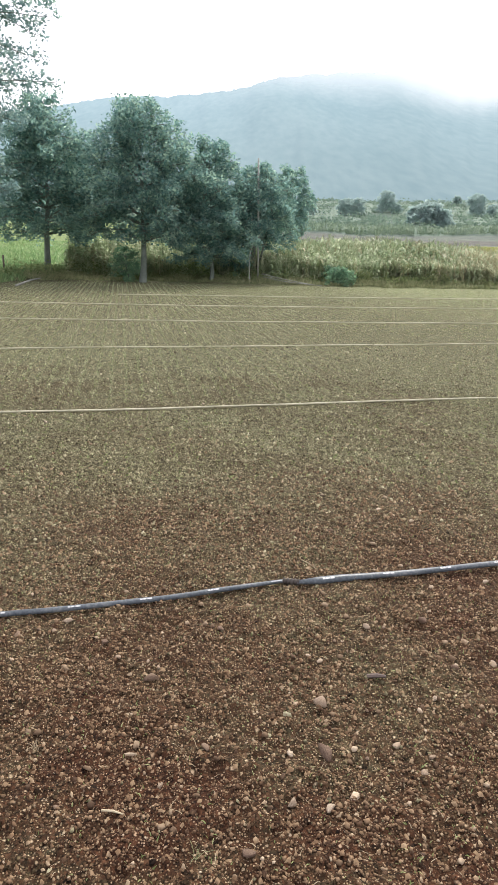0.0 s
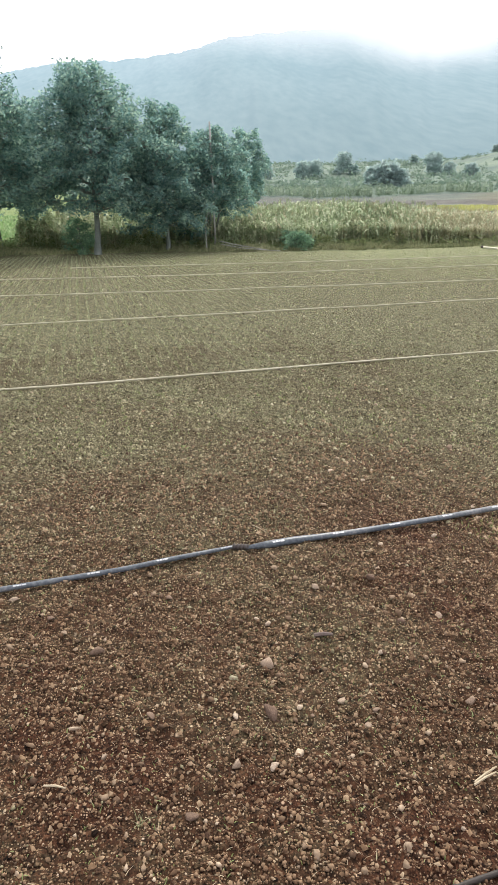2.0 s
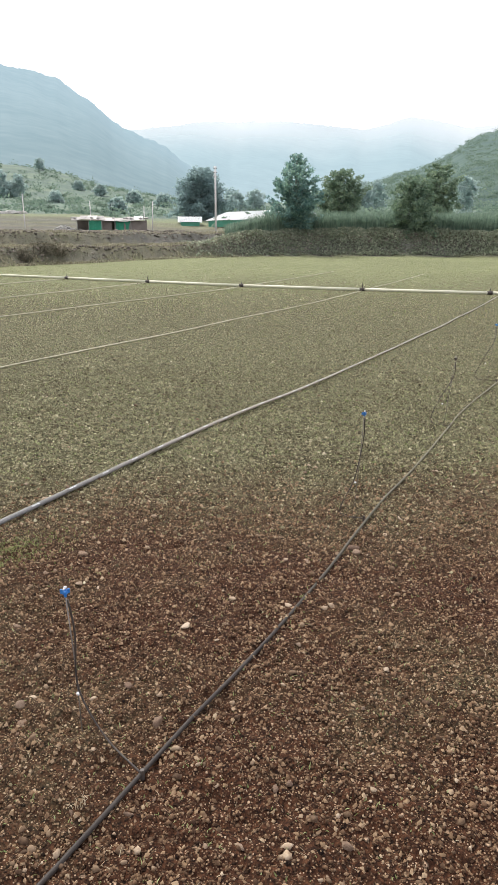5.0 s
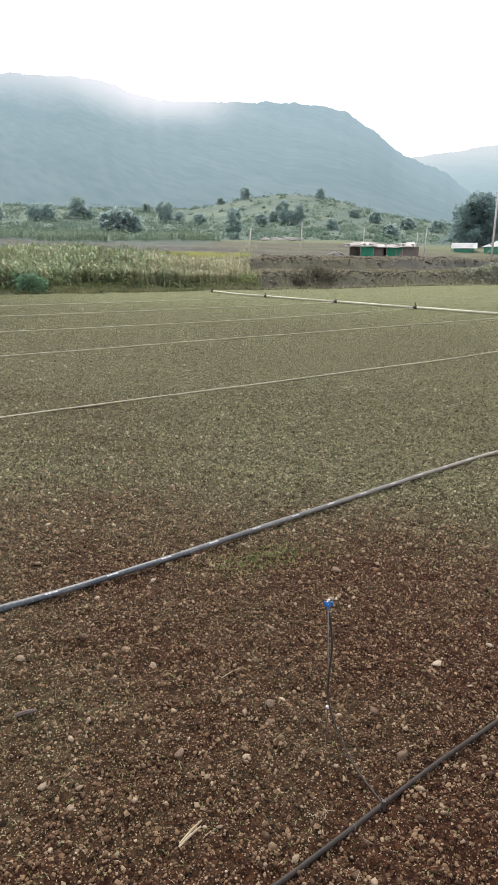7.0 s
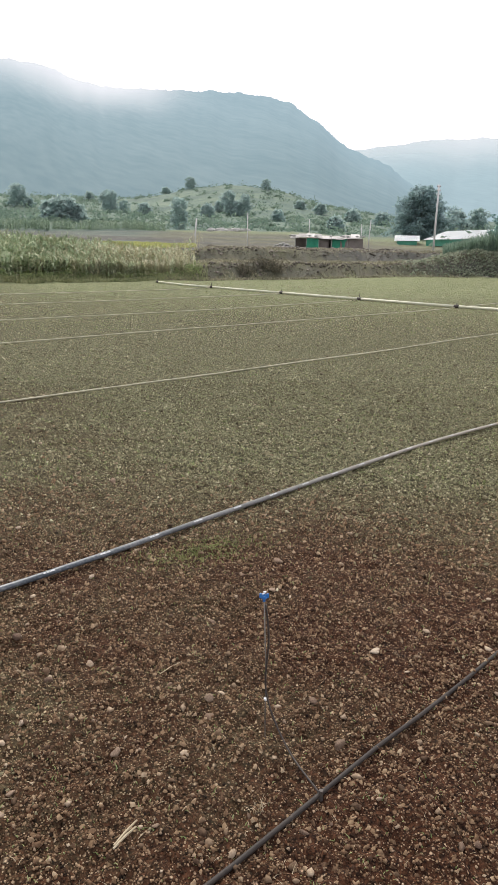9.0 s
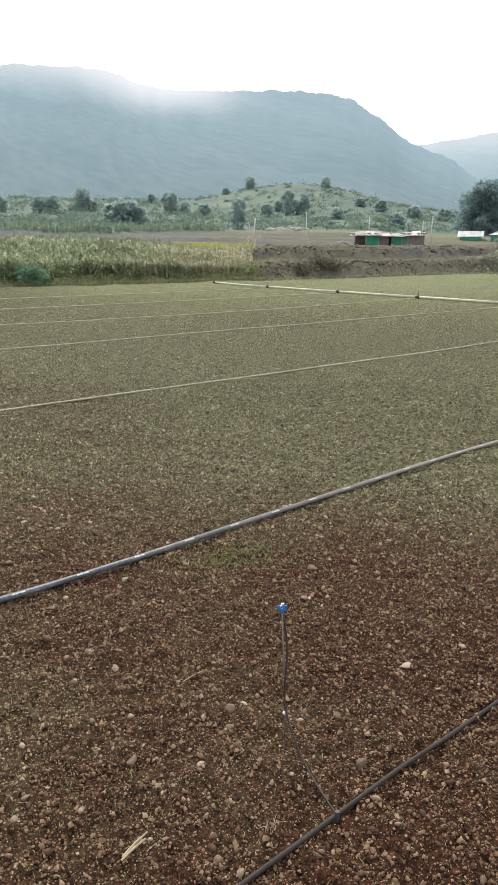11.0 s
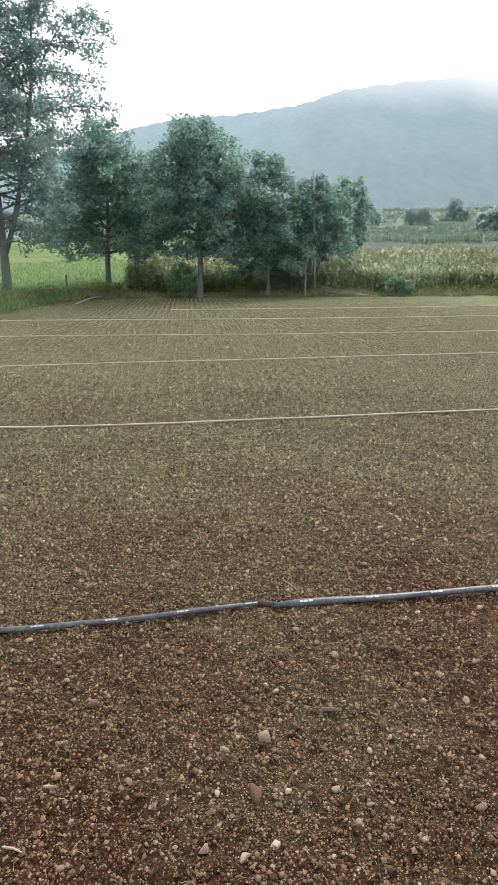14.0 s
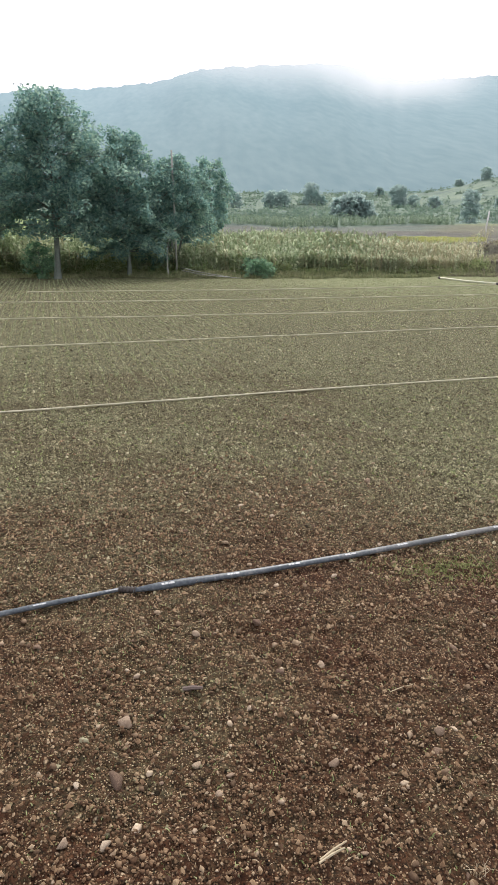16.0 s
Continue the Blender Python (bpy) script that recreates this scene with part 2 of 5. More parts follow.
PIPE_TAN = shader("dusty_hose", [(0.3, (0.36, 0.345, 0.24)), (0.55, (0.56, 0.54, 0.4)), (0.8, (0.7, 0.68, 0.54))], 1.2, 30, 0.7, 0.1, 0.002)
PVC = shader("white_pvc", [(0.3, (0.6, 0.6, 0.44)), (0.55, (0.74, 0.74, 0.58)), (0.8, (0.8, 0.8, 0.68))], 1.5, 30, 0.45, 0.05, 0.002)
PRINT = shader("white_print", [(0.3, (0.42, 0.45, 0.46)), (0.7, (0.62, 0.64, 0.64))], 40, 200, 0.6, 0)
BLUE = shader("blue_plastic", [(0.3, (0.02, 0.13, 0.42)), (0.7, (0.05, 0.24, 0.6))], 30, 200, 0.35, 0)
WHITE_PLASTIC = shader("white_plastic", [(0.3, (0.6, 0.65, 0.68)), (0.7, (0.75, 0.78, 0.8))], 30, 200, 0.4, 0)
STEEL = shader("rod_steel", [(0.3, (0.14, 0.13, 0.12)), (0.7, (0.3, 0.28, 0.25))], 20, 200, 0.5, 0.1, 0.001, metal=0.4)
CONCRETE = shader("pole_concrete", [(0.3, (0.55, 0.55, 0.54)), (0.7, (0.74, 0.73, 0.71))], 2, 25, 0.85, 0.2, 0.005)
WOODPOLE = shader("weathered_wood", [(0.3, (0.235, 0.24, 0.22)), (0.7, (0.44, 0.455, 0.42))], 3, 40, 0.9, 0.4, 0.006)
SHEET = shader("white_sheet_roof", [(0.3, (0.62, 0.68, 0.7)), (0.7, (0.8, 0.83, 0.84))], 0.6, 8, 0.45, 0.1, 0.01, metal=0.1)
TARP = shader("green_tarpaulin", [(0.3, (0.02, 0.2, 0.12)), (0.7, (0.05, 0.34, 0.21))], 1.2, 8, 0.5, 0.3, 0.04)
MUD = shader("mud_brick", [(0.3, (0.16, 0.145, 0.13)), (0.7, (0.27, 0.24, 0.215))], 2, 18, 0.95, 0.5, 0.02)
ROOFING = shader("old_roof_sheet", [(0.3, (0.24, 0.235, 0.22)), (0.5, (0.45, 0.44, 0.42)), (0.75, (0.7, 0.69, 0.67))], 1.5, 10, 0.8, 0.3, 0.02, per_object=0.3)
SACK = shader("pale_sack", [(0.3, (0.3, 0.3, 0.28)), (0.7, (0.6, 0.6, 0.57))], 4, 30, 0.85, 0.4, 0.02)
GREENWALL = shader("green_wall", [(0.3, (0.06, 0.24, 0.17)), (0.7, (0.1, 0.34, 0.24))], 1, 10, 0.7, 0.1, 0.01)
FODDER = shader("fodder_leaf", [(0.25, (0.13, 0.2, 0.15)), (0.5, (0.19, 0.28, 0.21)), (0.8, (0.27, 0.36, 0.27))], 0.5, 3, 0.7, 0, island=0.5, translucent=0.5)
SCRUB = shader("scrub_leaf", [(0.25, (0.13, 0.2, 0.16)), (0.5, (0.18, 0.26, 0.2)), (0.8, (0.26, 0.34, 0.25))], 0.2, 1, 0.8, 0, island=0.3, translucent=0.5)
CREEPER = shader("creeper_leaf", [(0.25, (0.17, 0.2, 0.14)), (0.5, (0.27, 0.32, 0.23)), (0.8, (0.43, 0.46, 0.35))], 0.5, 3, 0.7, 0, island=0.5, translucent=0.62)
BRUSH = shader("dry_brush", [(0.3, (0.12, 0.115, 0.085)), (0.55, (0.2, 0.185, 0.135)), (0.8, (0.3, 0.275, 0.2))], 0.8, 6, 0.9, 0, island=0.4)


DRY_GRASS = shader("pale_rough_grass", [(0.25, (0.2, 0.195, 0.13)), (0.5, (0.31, 0.3, 0.205)), (0.8, (0.43, 0.41, 0.3))], 0.4, 3, 0.8, 0, island=0.5, translucent=0.3)
EDGE_WEED = shader("edge_weed_leaf", [(0.25, (0.16, 0.22, 0.09)), (0.5, (0.27, 0.34, 0.15)), (0.8, (0.42, 0.46, 0.24))], 0.5, 3, 0.7, 0, island=0.5, translucent=0.5)
MUD_CLOD = shader("bank_clod", [(0.2, (0.09, 0.082, 0.068)), (0.5, (0.17, 0.155, 0.128)), (0.85, (0.32, 0.29, 0.24))], 2, 18, 0.95, 0.4, 0.02, island=0.6)


def dusted(m, start, end, colour):
    """Dust settles over a hose further along the field."""
    n, l = m.node_tree.nodes, m.node_tree.links
    b = n["Principled BSDF"]
    src = b.inputs["Base Color"].links[0].from_socket
    tex, sep, r, k = n.new("ShaderNodeTexCoord"), n.new("ShaderNodeSeparateXYZ"), n.new("ShaderNodeMapRange"), n.new("ShaderNodeMix")
    l.new(tex.outputs["Object"], sep.inputs[0])
    l.new(sep.outputs["X"], r.inputs["Value"])
    r.inputs["From Min"].default_value, r.inputs["From Max"].default_value = start, end
    r.inputs["To Max"].default_value = 0.85
    k.data_type = "RGBA"
    k.inputs["B"].default_value = (*colour, 1)
    l.new(r.outputs[0], k.inputs["Factor"])
    l.new(src, k.inputs["A"])
    l.new(k.outputs["Result"], b.inputs["Base Color"])


# besides dust, this paling stands in for sky sheen on the far hose
dusted(PIPE_GREY, 0.9, 4.0, (0.34, 0.31, 0.245))
FEEDER = shader("feeder_hose", [(0.3, (0.022, 0.019, 0.017)), (0.6, (0.045, 0.038, 0.032)), (0.8, (0.11, 0.088, 0.068))], 6, 60, 0.6, 0.15, 0.002)
dusted(FEEDER, 1.8, 4.6, (0.21, 0.2, 0.13))


def ground_shader():
    """Red-brown stony soil, greening tilth, pasture and ploughed strips, chosen by place."""
    m = bpy.data.materials.new("soil")
    m.use_nodes = True
    n, l = m.node_tree.nodes, m.node_tree.links
    b = n["Principled BSDF"]
    b.inputs["Roughness"].default_value = 0.95
    b.inputs["Specular IOR Level"].default_value = 0.15
    tex = n.new("ShaderNodeTexCoord")

    def noise_at(scale, detail=5.0, rough=0.6):
        k = n.new("ShaderNodeTexNoise")
        k.inputs["Scale"].default_value, k.inputs["Detail"].default_value, k.inputs["Roughness"].default_value = scale, detail, rough
        l.new(tex.outputs["Object"], k.inputs["Vector"])
        return k.outputs["Fac"]

    def ramp(src, stops):
        r = n.new("ShaderNodeValToRGB")
        while len(r.color_ramp.elements) < len(stops):
            r.color_ramp.elements.new(0.5)
        for e, (p, c) in zip(r.color_ramp.elements, stops):
            e.position, e.color = p, (*c, 1)
        l.new(src, r.inputs[0])
        return r.outputs[0]

    def blend(fac, a, c):
        k = n.new("ShaderNodeMix")
        k.data_type = "RGBA"
        l.new(fac, k.inputs["Factor"])
        l.new(a, k.inputs["A"])
        l.new(c, k.inputs["B"])
        return k.outputs["Result"]

    def grains(scale, stops, lo, hi):
        """Loose crumbs of one size: how far a spot lies on a crumb, and that crumb's colour."""
        v = n.new("ShaderNodeTexVoronoi")
        v.inputs["Scale"].default_value = scale
        v.inputs["Randomness"].default_value = 1.0
        warp = n.new("ShaderNodeVectorMath")
        warp.operation = "MULTIPLY_ADD"
        warp.inputs[1].default_value = (0.35 / scale,) * 3
        k = n.new("ShaderNodeTexNoise")
        k.inputs["Scale"].default_value = scale * 1.7
        l.new(tex.outputs["Object"], k.inputs["Vector"])
        l.new(k.outputs["Color"], warp.inputs[0])
        l.new(tex.outputs["Object"], warp.inputs[2])
        l.new(warp.outputs[0], v.inputs["Vector"])
        r = n.new("ShaderNodeMapRange")
        r.inputs["From Min"].default_value, r.inputs["From Max"].default_value = lo, hi
        r.inputs["To Min"].default_value, r.inputs["To Max"].default_value = 1.0, 0.0
        l.new(v.outputs["Distance"], r.inputs["Value"])
        sep = n.new("ShaderNodeSeparateColor")
        l.new(v.outputs["Color"], sep.inputs[0])
        return r.outputs[0], ramp(sep.outputs[0], stops)

    attr = {}
    for key in ("tilth", "sprout", "pasture", "meadow", "ploughed", "bank"):
        a = n.new("ShaderNodeAttribute")
        a.attribute_name = key
        attr[key] = a.outputs["Fac"]
    patch = n.new("ShaderNodeMath")
    patch.operation = "MULTIPLY_ADD"
    patch.use_clamp = True
    patch.inputs[1].default_value = 1.3
    l.new(noise_at(1.1, 6, 0.65), patch.inputs[0])
    off = n.new("ShaderNodeMath")
    off.operation = "MULTIPLY_ADD"
    off.inputs[1].default_value, off.inputs[2].default_value = 1.5, -0.87
    l.new(attr["tilth"], off.inputs[0])
    l.new(off.outputs[0], patch.inputs[2])
    # Soil stops run near black: shade in the gaps between crumbs, painted as colour
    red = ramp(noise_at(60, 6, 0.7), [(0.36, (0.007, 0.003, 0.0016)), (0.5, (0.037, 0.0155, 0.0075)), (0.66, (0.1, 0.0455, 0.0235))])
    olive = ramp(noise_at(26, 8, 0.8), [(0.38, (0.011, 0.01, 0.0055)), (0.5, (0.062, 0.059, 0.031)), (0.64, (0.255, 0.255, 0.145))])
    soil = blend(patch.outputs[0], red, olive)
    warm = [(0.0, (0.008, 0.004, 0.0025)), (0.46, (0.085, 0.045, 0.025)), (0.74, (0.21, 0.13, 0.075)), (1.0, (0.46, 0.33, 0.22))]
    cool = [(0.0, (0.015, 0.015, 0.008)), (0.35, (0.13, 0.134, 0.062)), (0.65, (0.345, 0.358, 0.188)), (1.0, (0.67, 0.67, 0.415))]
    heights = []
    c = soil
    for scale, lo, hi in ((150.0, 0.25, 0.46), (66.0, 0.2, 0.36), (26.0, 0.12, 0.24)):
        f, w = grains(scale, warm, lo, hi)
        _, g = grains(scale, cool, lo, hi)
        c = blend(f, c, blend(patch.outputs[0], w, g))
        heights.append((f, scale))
    # pasture greens blued and low in contrast: hillside haze put into the colour
    green = ramp(noise_at(0.09, 9, 0.78), [(0.34, (0.1, 0.148, 0.125)), (0.48, (0.135, 0.19, 0.155)), (0.56, (0.165, 0.225, 0.17)), (0.68, (0.225, 0.275, 0.2))])
    lush = ramp(noise_at(0.12, 8, 0.7), [(0.3, (0.11, 0.165, 0.06)), (0.5, (0.17, 0.235, 0.09)), (0.7, (0.24, 0.29, 0.14))])
    dark = ramp(noise_at(0.3, 8, 0.7), [(0.3, (0.08, 0.082, 0.073)), (0.55, (0.13, 0.132, 0.116)), (0.75, (0.21, 0.21, 0.18))])
    moss = ramp(noise_at(0.5, 6, 0.7), [(0.3, (0.11, 0.115, 0.065)), (0.55, (0.19, 0.19, 0.115)), (0.75, (0.29, 0.27, 0.175))])
    sprout = ramp(noise_at(2.2, 8, 0.72), [(0.32, (0.17, 0.2, 0.095)), (0.5, (0.26, 0.295, 0.15)), (0.68, (0.37, 0.4, 0.22))])
    c = blend(attr["sprout"], c, sprout)
    c = blend(attr["pasture"], c, green)
    c = blend(attr["meadow"], c, lush)
    c = blend(attr["bank"], c, moss)
    c = blend(attr["ploughed"], c, dark)
    l.new(c, b.inputs["Base Color"])
    last = None
    for f, scale in heights:
        bp = n.new("ShaderNodeBump")
        bp.inputs["Strength"].default_value, bp.inputs["Distance"].default_value = 1.0, 0.5 / scale
        l.new(f, bp.inputs["Height"])
        if last:
            l.new(last, bp.inputs["Normal"])
        last = bp.outputs[0]
    l.new(last, b.inputs["Normal"])
    return m


# ---- the lie of the land ----
OX, OY = 0.05, 0.6
EDGE_AZ = [-180, -60, -35, -27, -19, -10, 0, 12, 20, 24.9, 34.2, 43.3, 52.7, 64.9, 80, 180]
EDGE_R = [30, 18, 16, 18.5, 28, 28.6, 28, 28.2, 29.8, 32, 37, 45.5, 48.8, 50.5, 52, 30]


def polar(x, y):
    return np.degrees(np.arctan2(np.asarray(x) - OX, np.asarray(y) - OY)), np.hypot(np.asarray(x) - OX, np.asarray(y) - OY)


def from_polar(az, r):
    return OX + r * np.sin(np.radians(az)), OY + r * np.cos(np.radians(az))


def land(x, y):
    """Height of the bare ground."""
    az, r = polar(x, y)
    edge = np.interp(az, EDGE_AZ, EDGE_R) + (0.5 - 0.42 * ss(az, 38, 46)) * vnoise(az * 0.9, az * 0, 3) * (r > 10)
    u = r - edge
    left = np.interp(r, [0, 28, 60, 85, 100, 106, 125, 150, 230, 320, 420, 480, 5000], [0, 0, 0.8, 2.0, 3.1, 3.75, 4.3, 5.8, 11.8, 21.5, 28, 30, 30]) + 0.16 * ss(u, 0, 0.8)
    two = 0.75 * ss(u, 0.2, 1.7) + 0.75 * ss(u, 9, 10.4)
    one = 1.65 * ss(u, 0, 2.4)
    k = ss(az, 42, 47)
    right = two * (1 - k) + one * k + np.interp(r, [58, 76, 85, 100, 120, 150, 230, 320, 420, 5000], [0, 0.2, 0.25, 1.0, 2.5, 3.8, 7.3, 12, 18, 24])
    w1, w2 = ss(az, 22, 26.5), ss(az, 31, 46)
    w = w1 + (w2 - w1) * ss(r, 66, 115)
    w = w * (1 - ss(np.abs(az), 100, 150))
    z = left * (1 - w) + right * w
    out = ss(u, 0.2, 2.5)
    z = z + out * (0.1 * vnoise(x * 0.7, y * 0.7, 5) + 0.05 * vnoise(x * 2.3, y * 2.3, 6)) + ss(r, 70, 160) * (0.8 * vnoise(x * 0.05, y * 0.05, 7) + 0.35 * vnoise(x * 0.17, y * 0.17, 8))
    z = z + 8 * np.exp(-((az - 28) / 6) ** 2) * np.exp(-((r - 310) / 60) ** 2)
    z = z + 0.13 * np.abs(np.sin(r * 1.05 + 0.4 * vnoise(az * 0.5, r * 0, 14))) * ss(r, 47, 52) * (1 - ss(r, 98, 104)) * ss(az, 2, 8) * (1 - ss(az, 38, 44)) * ss(u, 12, 16)
    near = 1 - ss(r, 10, 26)
    z = z + near * (0.012 * vnoise(x * 1.7, y * 1.7, 9) + 0.007 * vnoise(x * 7, y * 7, 10)) + (1 - ss(r, 9, 16)) * (0.008 * vnoise(x * 9, y * 9, 13) + 0.015 * np.abs(vnoise(x * 19, y * 19, 11))) + (1 - ss(r, 6, 11)) * 0.013 * np.abs(vnoise(x * 37, y * 37, 12))
    return z


def land_at(x, y):
    return float(land(np.array([float(x)]), np.array([float(y)]))[0])


def tilth_at(x, y):
    """How far the bare red soil has turned to greyish olive tilth."""
    across = (y - 0.24 * x) / 1.03 + 0.6 * np.maximum(x - 0.7, 0)
    return 0.13 + 0.58 * ss(across, 2.5, 5.4) + 0.28 * ss(across, 5, 14) + 0.16 * vnoise(x * 0.4, y * 0.4, 21) + 0.08 * vnoise(x * 1.3, y * 1.3, 22) + 0.3 * ss(x, 1.0, 3.4) * ss(y, 1.3, 2.4)


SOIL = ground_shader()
azs = np.concatenate([np.arange(-180, -50, 6.0), np.arange(-50, 84, 0.28), np.arange(84, 180, 6.0)])
rs = np.concatenate([np.geomspace(0.25, 0.95, 14), np.geomspace(1.0, 9, 380), np.geomspace(9.1, 75, 150), np.geomspace(77, 520, 60), np.geomspace(560, 4800, 16)])
A, R = np.meshgrid(azs, rs, indexing="ij")
gx, gy = from_polar(A, R)
gz = land(gx, gy)
verts = np.stack([gx, gy, gz], -1).reshape(-1, 3)
na, nr = A.shape
ii, jj = np.meshgrid(np.arange(na), np.arange(nr - 1), indexing="ij")
i2 = (ii + 1) % na
quads = np.stack([ii * nr + jj, ii * nr + jj + 1, i2 * nr + jj + 1, i2 * nr + jj], -1).reshape(-1, 4)[:, ::-1]
hub = np.array([[OX, OY, 0.0]])
fan = np.array([[len(verts), ((k + 1) % na) * nr, k * nr, k * nr] for k in range(na)])
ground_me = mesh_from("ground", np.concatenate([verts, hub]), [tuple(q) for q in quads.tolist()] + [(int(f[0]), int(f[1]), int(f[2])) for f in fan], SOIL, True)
azv, rv = polar(np.append(gx.ravel(), OX), np.append(gy.ravel(), OY))
edgev = np.interp(azv, EDGE_AZ, EDGE_R)
uv = rv - edgev
xv, yv = from_polar(azv, rv)
tilth = tilth_at(xv, yv)
pasture = ss(uv, 1.0, 4.0) * (1 - ss(azv, 21, 24) * (1 - ss(rv, 95, 130)))
meadow = ss(uv, 0.4, 2.0) * (1 - ss(azv, -9, -5)) * (1 - ss(rv, 110, 170))
faces = ss(uv, 0.1, 0.4) * (1 - ss(uv, 1.5, 2.0)) + ss(uv, 8.8, 9.2) * (1 - ss(uv, 10.2, 10.7))
ploughed = np.clip(0.85 + 0.5 * vnoise(rv * 0.33, azv * 0.1, 24), 0, 1) * (1 - 0.15 * ss(azv, 22, 30)) * ss(rv, 46, 51) * (1 - ss(rv, 102, 105)) * ss(azv, -8, -4) * (1 - 0.3 * ss(azv, 35, 44)) * (1 - ss(azv, 44, 48)) + ss(azv, 22, 25) * faces * (0.5 + 0.25 * vnoise(azv * 3, uv * 2, 23)) + 0.6 * ss(azv, 43, 47) * ss(uv, 0, 0.3) * (1 - ss(uv, 1.0, 2.2))
bank = ss(uv, 0.0, 0.6) * (1 - ss(uv, 3.0, 5.0)) * (1 - ss(azv, 19, 23)) * ss(azv, -19, -12) + ss(azv, 19, 23) * ss(uv, 0.2, 0.6) * (1 - ss(rv, 90, 110))
sprout = 0.66 * (1 - 0.5 * (1 - ss(azv, -2, 16))) * ss(0.6 * xv + 0.8 * yv, 10, 30) + 0.12 * vnoise(xv * 0.3, yv * 0.3, 27) * ss(yv, 6, 12)
for key, val in (("tilth", tilth), ("sprout", sprout), ("pasture", pasture), ("meadow", meadow), ("ploughed", np.clip(ploughed, 0, 1)), ("bank", bank)):
    at = ground_me.attributes.new(key, "FLOAT", "POINT")
    at.data.foreach_set("value", np.clip(val, 0, 1).astype(np.float32))
tagged(new("ground", ground_me), "red-brown stony ploughed field greening with seedlings, rising to terraces", "ground", kind="structure")


# ---- the hills ----
def hill_shader(name, low, high, glow, mist):
    """Scrub-covered slopes with haze painted on as emission; where mist is given the crest fades to transparent as low
    cloud.
    """
    m = bpy.data.materials.new(name)
    m.use_nodes = True
    n, l = m.node_tree.nodes, m.node_tree.links
    b = n["Principled BSDF"]
    b.inputs["Roughness"].default_value = 1.0
    b.inputs["Specular IOR Level"].default_value = 0.0
    tex = n.new("ShaderNodeTexCoord")
    a, c = n.new("ShaderNodeTexNoise"), n.new("ShaderNodeTexNoise")
    a.inputs["Scale"].default_value, a.inputs["Detail"].default_value, a.inputs["Roughness"].default_value = 0.012, 8, 0.65
    c.inputs["Scale"].default_value, c.inputs["Detail"].default_value = 0.11, 5
    lay = n.new("ShaderNodeMapping")
    lay.inputs["Scale"].default_value = (1.0, 0.12, 0.8)
    l.new(tex.outputs["Object"], lay.inputs["Vector"])
    l.new(lay.outputs[0], a.inputs["Vector"])
    l.new(lay.outputs[0], c.inputs["Vector"])
    s = n.new("ShaderNodeMath")
    s.operation = "MULTIPLY_ADD"
    s.inputs[1].default_value = 0.5
    l.new(c.outputs["Fac"], s.inputs[0])
    h = n.new("ShaderNodeMath")
    h.operation = "MULTIPLY"
    h.inputs[1].default_value = 0.5
    l.new(a.outputs["Fac"], h.inputs[0])
    l.new(h.outputs[0], s.inputs[2])
    r = n.new("ShaderNodeValToRGB")
    r.color_ramp.elements[0].position, r.color_ramp.elements[0].color = 0.38, (*low, 1)
    r.color_ramp.elements[1].position, r.color_ramp.elements[1].color = 0.62, (*high, 1)
    l.new(s.outputs[0], r.inputs[0])
    l.new(r.outputs[0], b.inputs["Base Color"])
    # Slopes glow bluish: emission stands in for the haze before them
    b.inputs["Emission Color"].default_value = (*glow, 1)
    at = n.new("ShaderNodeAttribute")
    at.attribute_name = "haze_glow"
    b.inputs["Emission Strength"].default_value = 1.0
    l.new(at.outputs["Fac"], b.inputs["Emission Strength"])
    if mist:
        # no cloud is built: the slope itself turns transparent towards its crest
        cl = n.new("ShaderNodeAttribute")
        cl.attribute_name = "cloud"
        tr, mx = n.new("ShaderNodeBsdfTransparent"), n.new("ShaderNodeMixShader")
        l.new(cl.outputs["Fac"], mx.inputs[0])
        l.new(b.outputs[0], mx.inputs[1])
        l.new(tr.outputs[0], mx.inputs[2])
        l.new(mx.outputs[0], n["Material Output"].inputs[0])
    return m


